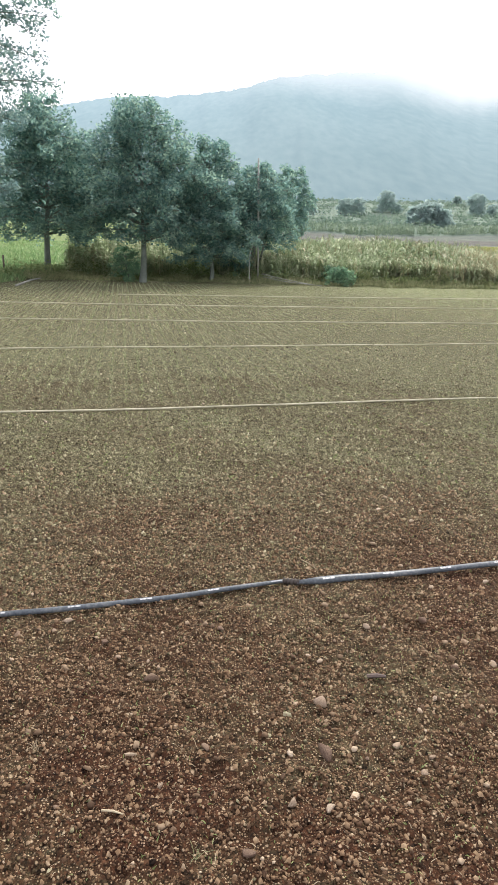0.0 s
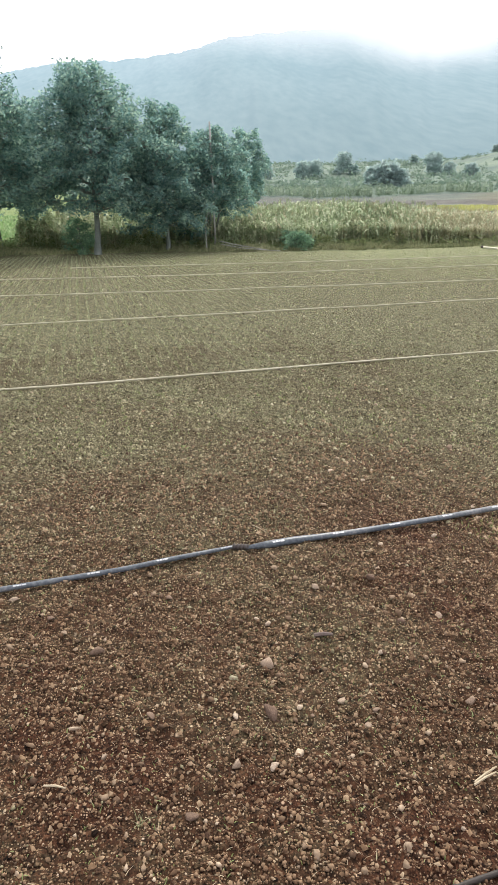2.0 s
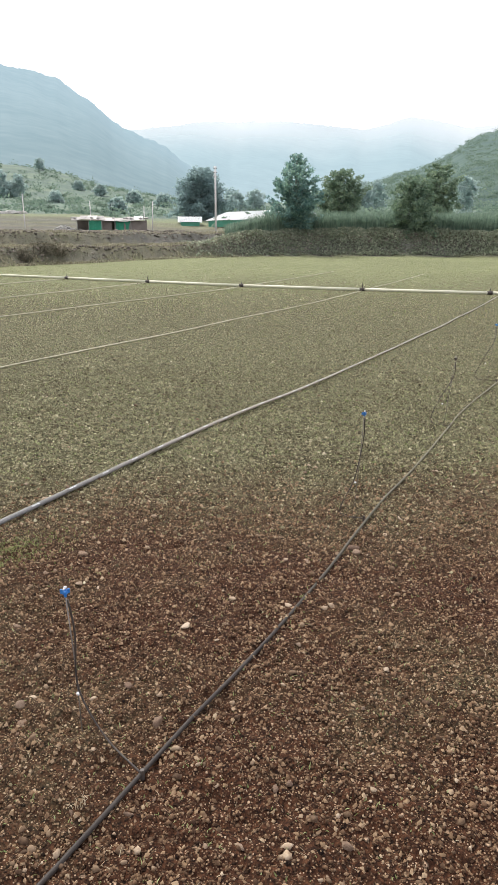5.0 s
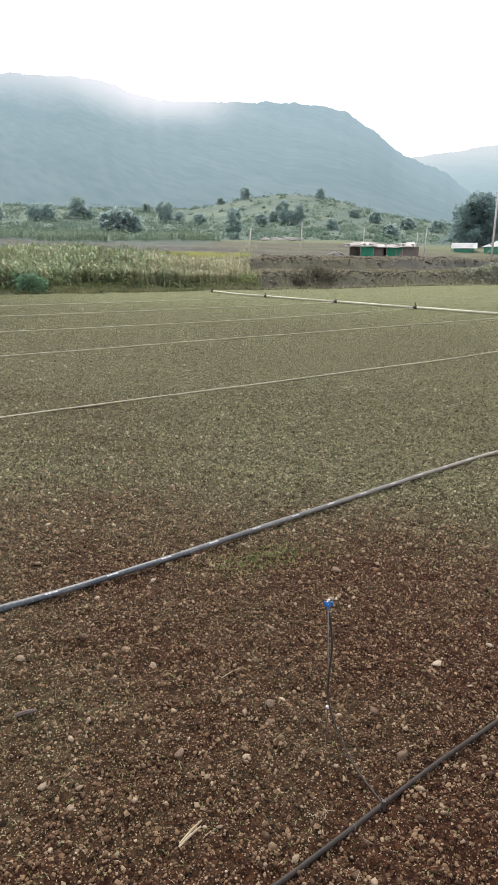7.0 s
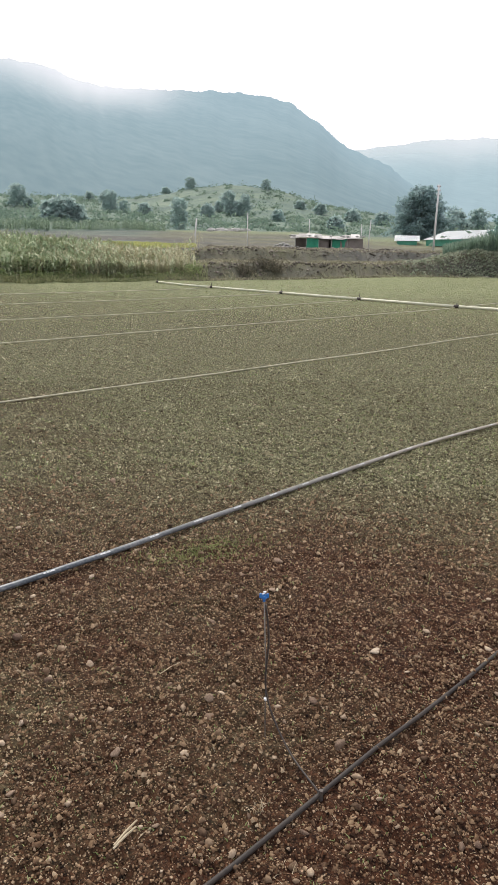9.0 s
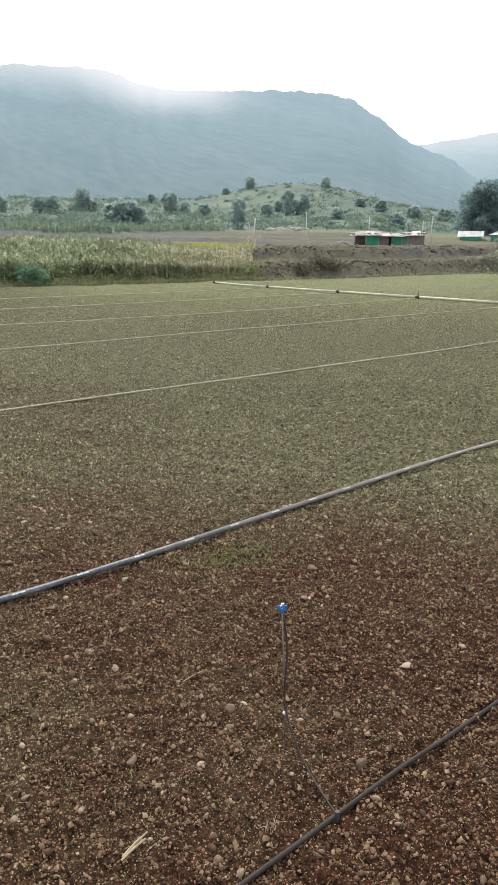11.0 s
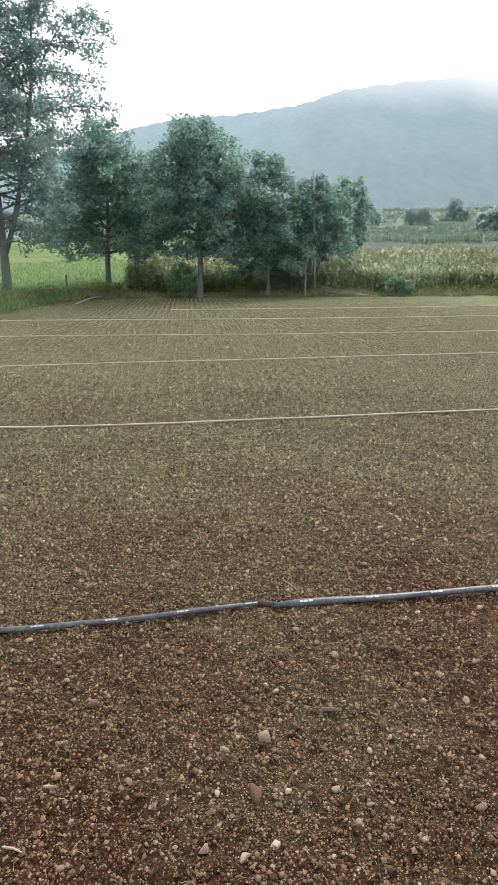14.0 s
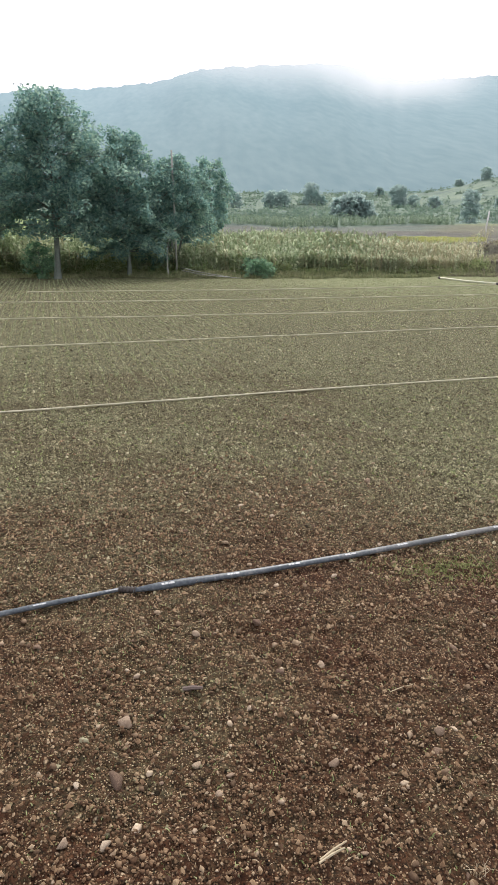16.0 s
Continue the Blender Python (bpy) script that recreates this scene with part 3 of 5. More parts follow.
def hill(name, table, foot, crest, z_foot, rough, mat, label, haze_glow, cloud=None, step=0.15):
    az = np.arange(table[0][0], table[-1][0] + 1e-6, step)
    el = np.interp(az, [p[0] for p in table], [p[1] for p in table])
    crisp = rough * (0.3 * vnoise(az * 3.7, az * 0, 32) + 0.3 * vnoise(az * 11, az * 0, 33) + 0.3 * vnoise(az * 29, az * 0, 34))
    el = el + rough * 0.6 * vnoise(az * 1.3, az * 0, 31)
    v = np.concatenate([np.linspace(0, 1, 90), [1.04, 1.2]])
    AZ, V = np.meshgrid(az, v, indexing="ij")
    EL = np.repeat(el[:, None], len(v), 1)
    rr = foot + (crest - foot) * V
    top = 1.45 + crest * np.tan(np.radians(EL))
    rise = np.where(V <= 1, V ** 1.1, 1 - (V - 1) * 2.0)
    fx, fy = from_polar(az, foot)
    z_foot = np.minimum(z_foot, land(fx, fy) - 3)[:, None]
    z = z_foot + (top - z_foot) * rise
    z = z + crest * np.tan(np.radians(crisp))[:, None] * np.clip(V, 0, 1) ** 24
    fold = np.sin(np.pi * np.clip(V, 0, 1))
    z = z + fold * (top - z_foot) * (0.04 * vnoise(AZ * 0.3 + V * 0.8, V * 1.3, 34) + 0.008 * vnoise(AZ * 0.9, V * 1.5, 35))
    x, y = from_polar(AZ, rr)
    n1, n2 = AZ.shape
    i, j = np.meshgrid(np.arange(n1 - 1), np.arange(n2 - 1), indexing="ij")
    f = np.stack([i * n2 + j, i * n2 + j + 1, (i + 1) * n2 + j + 1, (i + 1) * n2 + j], -1).reshape(-1, 4)[:, ::-1]
    me = mesh_from(name, np.stack([x, y, z], -1).reshape(-1, 3), f, mat, True)
    # painted haze strengthens from foot to crest
    val = np.interp(V, [0, 0.35, 1], haze_glow)
    a = me.attributes.new("haze_glow", "FLOAT", "POINT")
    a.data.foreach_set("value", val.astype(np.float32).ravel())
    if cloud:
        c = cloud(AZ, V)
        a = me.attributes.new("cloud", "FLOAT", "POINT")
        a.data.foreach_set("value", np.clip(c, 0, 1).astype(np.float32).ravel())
    return tagged(new(name, me), label, "mountain", kind="structure")


# Transparency by height and bearing, imitating mist over the crest.
def cloud_fade(az, v):
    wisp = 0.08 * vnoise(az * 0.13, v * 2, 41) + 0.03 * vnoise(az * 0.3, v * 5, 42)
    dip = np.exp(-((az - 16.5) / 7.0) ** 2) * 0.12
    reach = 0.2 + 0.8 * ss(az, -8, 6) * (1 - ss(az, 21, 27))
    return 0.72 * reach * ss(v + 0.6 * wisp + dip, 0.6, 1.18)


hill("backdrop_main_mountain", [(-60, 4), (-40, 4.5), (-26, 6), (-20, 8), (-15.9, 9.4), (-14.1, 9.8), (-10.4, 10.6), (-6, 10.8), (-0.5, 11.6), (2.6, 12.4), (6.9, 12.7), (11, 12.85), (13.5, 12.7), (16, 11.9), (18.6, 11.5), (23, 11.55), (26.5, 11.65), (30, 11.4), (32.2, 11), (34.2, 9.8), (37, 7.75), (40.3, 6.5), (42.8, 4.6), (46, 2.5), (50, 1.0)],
     440, 1500, 26, 0.12, hill_shader("painted_haze_slope", (0.075, 0.115, 0.115), (0.12, 0.16, 0.155), (0.52, 0.69, 0.82), True), "broad scrub-covered mountain, haze painted on in blue-green, crest faded out as low cloud", (0.3, 0.42, 0.6), cloud_fade)
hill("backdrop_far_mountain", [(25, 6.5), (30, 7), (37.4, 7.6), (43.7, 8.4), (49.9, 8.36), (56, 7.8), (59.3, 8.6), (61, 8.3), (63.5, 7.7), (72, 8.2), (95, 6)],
     1700, 3000, 20, 0.08, hill_shader("far_painted_haze_slope", (0.1, 0.14, 0.16), (0.14, 0.185, 0.2), (0.56, 0.74, 0.8), True), "pale distant mountain ridge, haze painted on, crest faded to transparent", (0.42, 0.52, 0.62), lambda az, v: 0.78 * ss(v + 0.06 * vnoise(az * 0.15, v * 2, 44), 0.55, 1.15))
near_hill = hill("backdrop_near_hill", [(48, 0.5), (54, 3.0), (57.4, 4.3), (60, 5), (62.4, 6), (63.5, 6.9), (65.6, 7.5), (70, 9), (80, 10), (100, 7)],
     210, 640, 7, 0.15, hill_shader("green_hazed_slope", (0.035, 0.06, 0.05), (0.095, 0.135, 0.1), (0.5, 0.64, 0.66), False), "green scrub-covered hill above the terraces", (0.12, 0.2, 0.28), None)


# ---- scattering ----
def turns(n, rng, upright=False):
    """n random rotation matrices; upright ones turn about z alone."""
    if upright:
        a = rng.uniform(0, 2 * np.pi, n)
        m = np.zeros((n, 3, 3))
        m[:, 0, 0], m[:, 0, 1], m[:, 1, 0], m[:, 1, 1], m[:, 2, 2] = np.cos(a), -np.sin(a), np.sin(a), np.cos(a), 1
        return m
    q = rng.normal(size=(n, 4))
    q /= np.linalg.norm(q, axis=1)[:, None]
    w, x, y, z = q.T
    return np.stack([np.stack([1 - 2 * (y * y + z * z), 2 * (x * y - w * z), 2 * (x * z + w * y)], -1), np.stack([2 * (x * y + w * z), 1 - 2 * (x * x + z * z), 2 * (y * z - w * x)], -1), np.stack([2 * (x * z - w * y), 2 * (y * z + w * x), 1 - 2 * (x * x + y * y)], -1)], 1)


def scatter(shapes, place, size, rng, upright=False, squash=1.0):
    """One joined mesh of shapes (verts, faces) set down at many places."""
    pick = rng.integers(0, len(shapes), len(place))
    out = []
    for k, (v, f) in enumerate(shapes):
        idx = np.nonzero(pick == k)[0]
        if not len(idx):
            continue
        m = turns(len(idx), rng, upright)
        p = np.einsum("nij,vj->nvi", m, v) * np.asarray(size)[idx, None, None]
        p[:, :, 2] *= squash
        p += np.asarray(place)[idx, None, :]
        o = (np.arange(len(idx)) * len(v))[:, None, None]
        out.append((p.reshape(-1, 3), (f[None] + o).reshape(-1, f.shape[1])))
    return joined(out)


def fan_places(n, az0, az1, r0, r1, rng, power=1.0):
    """Places on the ground in a sector; power below 1 crowds them towards the inner radius."""
    az = rng.uniform(az0, az1, n)
    r = r0 + (r1 - r0) * rng.uniform(0, 1, n) ** (1 / power)
    x, y = from_polar(az, r)
    return np.stack([x, y, land(x, y)], -1)


def lump(subdivisions, rng, rough, cuts=7):
    bm = bmesh.new()
    bmesh.ops.create_icosphere(bm, subdivisions=subdivisions, radius=1)
    v = np.array([p.co[:] for p in bm.verts])
    f = np.array([[p.index for p in g.verts] for g in bm.faces])
    bm.free()
    v = v * (1 + rough * rng.normal(size=(len(v), 1)))
    for _ in range(cuts):
        d = rng.normal(size=3)
        d /= np.linalg.norm(d)
        cut = rng.uniform(0.4, 0.8)
        over = np.maximum(v @ d - cut, 0)
        v = v - over[:, None] * d
    return v * rng.uniform(0.65, 1.1, 3), f


OCTA = (np.array([[1, 0, 0], [-0.9, 0.1, 0], [0, 0.9, 0.1], [0.1, -1, 0], [0, 0.1, 0.8], [0, 0, -0.8]], float), np.array([[0, 2, 4], [2, 1, 4], [1, 3, 4], [3, 0, 4], [2, 0, 5], [1, 2, 5], [3, 1, 5], [0, 3, 5]]))


def blades(place, height, width, rng, lean=0.5):
    """Bent grass blades, two quads each."""
    n = len(place)
    height, width = np.broadcast_to(height, (n,)), np.broadcast_to(width, (n,))
    a, b = rng.uniform(0, 2 * np.pi, n), rng.uniform(0, 2 * np.pi, n)
    out = np.stack([np.cos(a), np.sin(a), np.zeros(n)], -1)
    wide = np.stack([np.cos(b), np.sin(b), np.zeros(n)], -1) * width[:, None] / 2
    k = (lean * rng.uniform(0.2, 1.3, n) * height)[:, None]
    up = np.array([[0, 0, 1.0]]) * height[:, None]
    p0, p1, p2 = place, place + out * k * 0.35 + up * 0.6, place + out * k + up * (1 - 0.25 * np.minimum(k / (height[:, None] + 1e-6), 1))
    v = np.stack([p0 - wide, p0 + wide, p1 + wide * 0.8, p1 - wide * 0.8, p2 + wide * 0.15, p2 - wide * 0.15], 1).reshape(-1, 3)
    o = (np.arange(n) * 6)[:, None]
    return v, np.concatenate([o + np.array([[0, 1, 2, 3]]), o + np.array([[3, 2, 4, 5]])])


def leaves_at(place, length, rng, droop=0.25):
    """Pointed, slightly folded leaves, one quad each, turned at random."""
    n = len(place)
    d = rng.normal(size=(n, 3))
    d[:, 2] = d[:, 2] * 0.6 - droop
    d /= np.linalg.norm(d, axis=1)[:, None]
    s = np.cross(d, rng.normal(size=(n, 3)))
    s /= np.linalg.norm(s, axis=1)[:, None] + 1e-9
    f = np.cross(d, s)
    ln = (length * rng.uniform(0.6, 1.3, n))[:, None]
    v = np.stack([place - d * ln / 2, place + s * ln * 0.26 + f * ln * 0.08, place + d * ln / 2, place - s * ln * 0.26 + f * ln * 0.08], 1).reshape(-1, 3)
    return v, np.arange(4 * n).reshape(-1, 4)


# ---- trees ----
SHAPES = {
    "cone": ([0, 0.1, 0.3, 0.5, 0.7, 0.86, 1.0], [0.66, 0.92, 1.0, 0.94, 0.78, 0.52, 0.14]),
    "round": ([0, 0.15, 0.45, 0.7, 0.88, 1.0], [0.5, 0.82, 1.0, 0.92, 0.66, 0.25]),
    "tall": ([0, 0.12, 0.28, 0.5, 0.72, 0.9, 1.0], [0.42, 0.6, 0.72, 0.96, 1.0, 0.72, 0.25]),
    "bush": ([0, 0.2, 0.5, 0.8, 1.0], [0.95, 1.0, 0.95, 0.7, 0.3]),
}


def tree_parts(height, base, radius, branches, leaves, leaf, seed, trunk, lean=(0.0, 0.0), shape="round", rise=0.35, droop=0.3, tuft=0.26, stems=0):
    """Arrays of a trunk with boughs and twigs, and of a crown of leaf sprays along those boughs."""
    rng = np.random.default_rng(seed)
    lean = np.array([*lean, 0.0])
    top = np.array([0, 0, height * 0.95]) + lean * height
    spine = curve_points([(0, 0, -0.15), tuple(lean * base * 0.7 + rng.normal(size=3) * 0.05 * [1, 1, 0] + [0, 0, base * 0.7]), tuple(lean * height * 0.5 + rng.normal(size=3) * 0.12 * [1, 1, 0] + [0, 0, height * 0.5]), tuple(top)], 0.3)
    hs = np.clip(spine[:, 2] / height, 0, 1)
    wood = [tube_piece(spine, trunk * (1.0 - 0.93 * hs) * (1 + 0.5 * np.exp(-hs * 25)), 8)]
    stalks = [spine]
    for k in range(stems):
        a = 0.4 + k * 6.283 / max(stems, 1) + rng.uniform(-0.4, 0.4)
        out = np.array([math.cos(a), math.sin(a), 0.0]) * radius
        j = int(len(spine) * (0.14 + 0.05 * k))
        fork_path = curve_points([spine[j], spine[j] + out * 0.18 + [0, 0, height * 0.14], spine[j] * [1, 1, 0] + out * 0.42 + [0, 0, height * 0.55], spine[j] * [1, 1, 0] + out * 0.5 + [0, 0, height * 0.82]], 0.3)
        wood.append(tube_piece(fork_path, np.linspace(trunk * 0.6, 0.02, len(fork_path)), 7))
        stalks.append(fork_path)
    spray, weight = [], []
    for k in range(branches):
        zf = ((k + rng.uniform(0, 1)) / branches) ** 0.85
        ang = k * 2.39996 + rng.uniform(-0.6, 0.6)
        lobe = math.sin(2 * ang + seed + 5.0 * zf) * 0.5 + math.sin(3 * ang - 1.7 * seed + 11.0 * zf) * 0.5
        reach = radius * float(np.interp(zf, *SHAPES[shape])) * (1 + 0.3 * lobe) * rng.uniform(0.68, 1.12)
        z_end = base + (height - base) * zf
        d = np.array([math.cos(ang), math.sin(ang), 0.0])
        st = stalks[k % len(stalks)]
        lift = rise * reach * (0.4 + 0.9 * zf)
        s = st[int(np.argmin(np.abs(st[:, 2] - max(base * 0.75, z_end - lift))))]
        end = lean * z_end + d * reach + [0, 0, z_end - droop * reach * (1 - zf)]
        mid = s * 0.5 + end * 0.5 + np.array([0, 0, 0.16 * reach]) + rng.normal(size=3) * 0.1 * reach * 0.5
        bough = curve_points([s, mid, end], 0.14)
        r0 = max(0.012, trunk * 0.34 * (1 - 0.75 * min(s[2] / height, 1)))
        wood.append(tube_piece(bough, np.linspace(r0, 0.008, len(bough)), 5))
        n_twig = max(3, int(reach / (tuft * 0.62)))
        for q in range(n_twig):
            f = 0.22 + 0.78 * (q + rng.uniform(0.2, 1.0)) / n_twig
            p = bough[min(len(bough) - 1, int(f * len(bough)))]
            side = np.cross(d, [0, 0, 1.0]) * rng.choice([-1.0, 1.0]) * rng.uniform(0.1, 1.0) + d * rng.uniform(0.1, 0.7) + [0, 0, rng.uniform(-0.5, 0.6)]
            c = p + side * tuft * rng.uniform(0.5, 1.7) * (1.25 - 0.5 * f)
            wood.append(tube_piece(np.array([p, (p + c) / 2 + [0, 0, 0.02], c]), [r0 * 0.3 + 0.003, 0.006, 0.004], 3))
            spray.append(c)
            weight.append(rng.uniform(0.45, 1.3))
    spray.append(top + [0, 0, 0.02 * height])
    weight.append(0.8)
    spray, weight = np.array(spray), np.array(weight)
    pick = rng.choice(len(spray), leaves, p=weight / weight.sum())
    g = rng.normal(size=(leaves, 3)).clip(-1.8, 1.8) * tuft * np.array([0.46, 0.46, 0.34]) * np.sqrt(weight[pick])[:, None]
    return joined(wood), leaves_at(spray[pick] + g, leaf, rng)


def tree(name, place, label, category="tree", group="", leaf_mat=None, sink=0.0, **kw):
    wood, crown = tree_parts(**kw)
    e = anchor(name, (place[0], place[1], land_at(place[0], place[1]) - sink), label, category, group)
    part_mesh("trunk", mesh_from("trunk", wood[0], wood[1], BARK, True), e)
    part_mesh("crown", mesh_from("crown", crown[0], crown[1], leaf_mat or LEAF), e)
    return e


EDGE_TREES = "trees along the field edge"
tree("tree", (-10.45, 23.9), "tall tree with an airy dark green crown and forked bare limbs", group=EDGE_TREES, leaf_mat=LEAF_TALL_HAZED, height=11.8, base=2.0, radius=3.3, branches=125, leaves=46000, leaf=0.135, seed=11, trunk=0.16, lean=(0.01, 0.0), shape="tall", rise=0.5, droop=0.35, tuft=0.36, stems=3)
tree("tree", (-8.35, 29.2), "bushy dark green tree with a pale slender trunk", group=EDGE_TREES, height=6.5, base=1.7, radius=2.75, branches=125, leaves=31000, leaf=0.145, seed=12, trunk=0.13, shape="cone", droop=0.28, tuft=0.36)
tree("tree", (-4.27, 27.95), "full-crowned dark green tree with a straight grey trunk", group=EDGE_TREES, height=6.5, base=1.8, radius=2.65, branches=125, leaves=31000, leaf=0.145, seed=13, trunk=0.12, shape="cone", droop=0.25, tuft=0.36)
tree("tree", (-1.6, 28.9), "dense low-branched dark green tree beside the maize", group=EDGE_TREES, height=5.2, base=0.95, radius=1.75, branches=90, leaves=20000, leaf=0.14, seed=14, trunk=0.08, shape="cone", droop=0.4, tuft=0.28)
tree("tree", (0.2, 30.2), "spreading dark green tree with thin forked stems", group=EDGE_TREES, height=4.5, base=1.35, radius=1.6, branches=85, leaves=18000, leaf=0.13, seed=15, trunk=0.08, lean=(0.03, 0.0), shape="cone", droop=0.3, tuft=0.26, stems=2)
tree("tree", (2.15, 38.2), "small rounded grey-green tree standing in the maize", group=EDGE_TREES, height=5.0, base=1.4, radius=1.2, branches=44, leaves=8000, leaf=0.15, seed=16, trunk=0.07, shape="round", tuft=0.26)
tree("bush", (-10.2, 18.5), "large leafy green shrub in tall grass", "shrub", leaf_mat=BUSH_LEAF, height=2.9, base=0.15, radius=1.4, branches=50, leaves=9000, leaf=0.15, seed=17, trunk=0.06, shape="bush")
tree("bush", (-11.9, 19.8), "large leafy green shrub in tall grass", "shrub", leaf_mat=BUSH_LEAF, height=3.4, base=0.15, radius=1.6, branches=50, leaves=9000, leaf=0.15, seed=18, trunk=0.06, shape="bush")
for k, (bx, by, bh, br) in enumerate(((-5.0, 28.6, 1.25, 0.6), (-0.45, 29.9, 1.75, 0.6), (3.6, 29.0, 0.7, 0.7))):
    tree("bush", (bx, by), "dark green bush at the edge of the maize", "shrub", "bushes at the maize edge", leaf_mat=BUSH_LEAF, height=bh, base=0.05, radius=br, branches=26, leaves=2600, leaf=0.1, seed=30 + k, trunk=0.03, shape="bush", tuft=0.16)
TERRACE_TREES = "trees on the terrace bank"
tree("tree", (39.9, 33.3), "dark upright tree with spiky loose top, on the bank", group=TERRACE_TREES, height=5.25, base=0.05, radius=2.0, branches=72, leaves=17000, leaf=0.19, seed=47, trunk=0.12, shape="cone", rise=1.2, droop=0.0, tuft=0.24)
tree("tree", (45.9, 27.2), "rounded leafy green tree growing on the bank", group=TERRACE_TREES, leaf_mat=LEAF_PALE, height=3.8, base=0.05, radius=1.65, branches=70, leaves=15000, leaf=0.18, seed=42, trunk=0.1, shape="bush", droop=0.4, tuft=0.28)
tree("tree", (60.9, 44.6), "round-topped pale green tree behind the tall crop", group=TERRACE_TREES, leaf_mat=LEAF_PALE, height=6.0, base=1.2, radius=2.5, branches=80, leaves=12000, leaf=0.28, seed=43, trunk=0.16, shape="round", rise=0.6, tuft=0.4)
tree("tree", (79.4, 43.3), "feathery pale green tree on the rising ground", group=TERRACE_TREES, leaf_mat=LEAF_PALE, height=7.2, base=1.6, radius=2.5, branches=44, leaves=9000, leaf=0.3, seed=44, trunk=0.15, shape="round", rise=0.7, tuft=0.45)
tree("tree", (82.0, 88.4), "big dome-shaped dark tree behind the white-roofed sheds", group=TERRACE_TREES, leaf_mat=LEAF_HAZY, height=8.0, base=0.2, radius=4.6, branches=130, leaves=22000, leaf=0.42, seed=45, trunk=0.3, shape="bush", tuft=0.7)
tree("tree", (50.0, 19.5), "leafy green tree beyond the tall crop", group=TERRACE_TREES, leaf_mat=LEAF_PALE, height=5.2, base=1.0, radius=1.8, branches=44, leaves=6000, leaf=0.24, seed=46, trunk=0.12, shape="round", tuft=0.32)

# hillside trees: three built once, then copied over the slope
FAR = "scattered trees on the hillside"
kinds = []
for k, (hh, rr, cc, sh) in enumerate(((5.2, 2.5, 46, "bush"), (7.2, 2.3, 52, "round"), (3.4, 2.4, 40, "bush"))):
    kinds.append(tree("hillside_tree", from_polar(9.0 + 9 * k, 232), "small rounded hillside tree with haze put into its leaf colour", group=FAR, leaf_mat=LEAF_FAR_HAZED, height=hh, base=0.3, radius=rr, branches=cc, leaves=2500, leaf=0.52, seed=60 + k, trunk=0.07, shape=sh, tuft=0.55))
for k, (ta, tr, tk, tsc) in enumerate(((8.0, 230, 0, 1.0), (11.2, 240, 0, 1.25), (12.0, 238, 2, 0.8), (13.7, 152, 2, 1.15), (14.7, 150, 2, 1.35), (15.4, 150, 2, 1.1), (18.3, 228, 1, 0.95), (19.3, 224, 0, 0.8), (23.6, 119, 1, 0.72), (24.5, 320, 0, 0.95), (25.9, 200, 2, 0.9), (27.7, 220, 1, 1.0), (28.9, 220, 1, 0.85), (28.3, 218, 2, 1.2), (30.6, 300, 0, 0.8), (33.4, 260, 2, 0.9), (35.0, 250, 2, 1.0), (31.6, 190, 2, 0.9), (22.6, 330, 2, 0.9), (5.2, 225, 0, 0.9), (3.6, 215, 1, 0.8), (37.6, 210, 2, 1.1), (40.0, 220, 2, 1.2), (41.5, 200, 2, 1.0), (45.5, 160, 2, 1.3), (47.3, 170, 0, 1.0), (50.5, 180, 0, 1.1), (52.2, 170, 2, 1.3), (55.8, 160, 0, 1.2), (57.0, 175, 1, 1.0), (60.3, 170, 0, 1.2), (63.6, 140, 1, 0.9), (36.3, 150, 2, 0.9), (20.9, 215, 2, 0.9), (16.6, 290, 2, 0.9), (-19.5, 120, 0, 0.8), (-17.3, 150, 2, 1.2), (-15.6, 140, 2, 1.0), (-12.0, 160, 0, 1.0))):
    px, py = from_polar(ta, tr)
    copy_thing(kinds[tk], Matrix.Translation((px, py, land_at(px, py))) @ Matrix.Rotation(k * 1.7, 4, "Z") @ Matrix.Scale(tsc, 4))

rng = np.random.default_rng(5)
pl = np.concatenate([fan_places(2200, -22, 48, 128, 430, rng), fan_places(420, 45, 72, 95, 230, rng)])
pts, sz = [], []
for p in pl:
    s = rng.uniform(0.35, 1.0) + 0.9 * rng.uniform() ** 4
    pts.append(p + rng.normal(size=(26, 3)) * [s, s, s * 0.45] + [0, 0, s * 0.4])
hill_v = np.array([q.co[:] for q in near_hill.data.vertices])
hill_az, hill_r = polar(hill_v[:, 0], hill_v[:, 1])
hill_v = hill_v[(hill_az > 52) & (hill_az < 72) & (hill_r < 660)]
for p in hill_v[rng.integers(0, len(hill_v), 1500)]:
    s = rng.uniform(0.9, 2.3)
    pts.append(p + rng.normal(size=(48, 3)).clip(-1.5, 1.5) * [s, s, s * 0.45] + [0, 0, s * 0.2])
v, f = leaves_at(np.concatenate(pts), 0.85, rng)
thing("hillside_scrub", v, f, SCRUB, "low green scrub dotted over the hazy hillside", "scrub", kind="stuff")


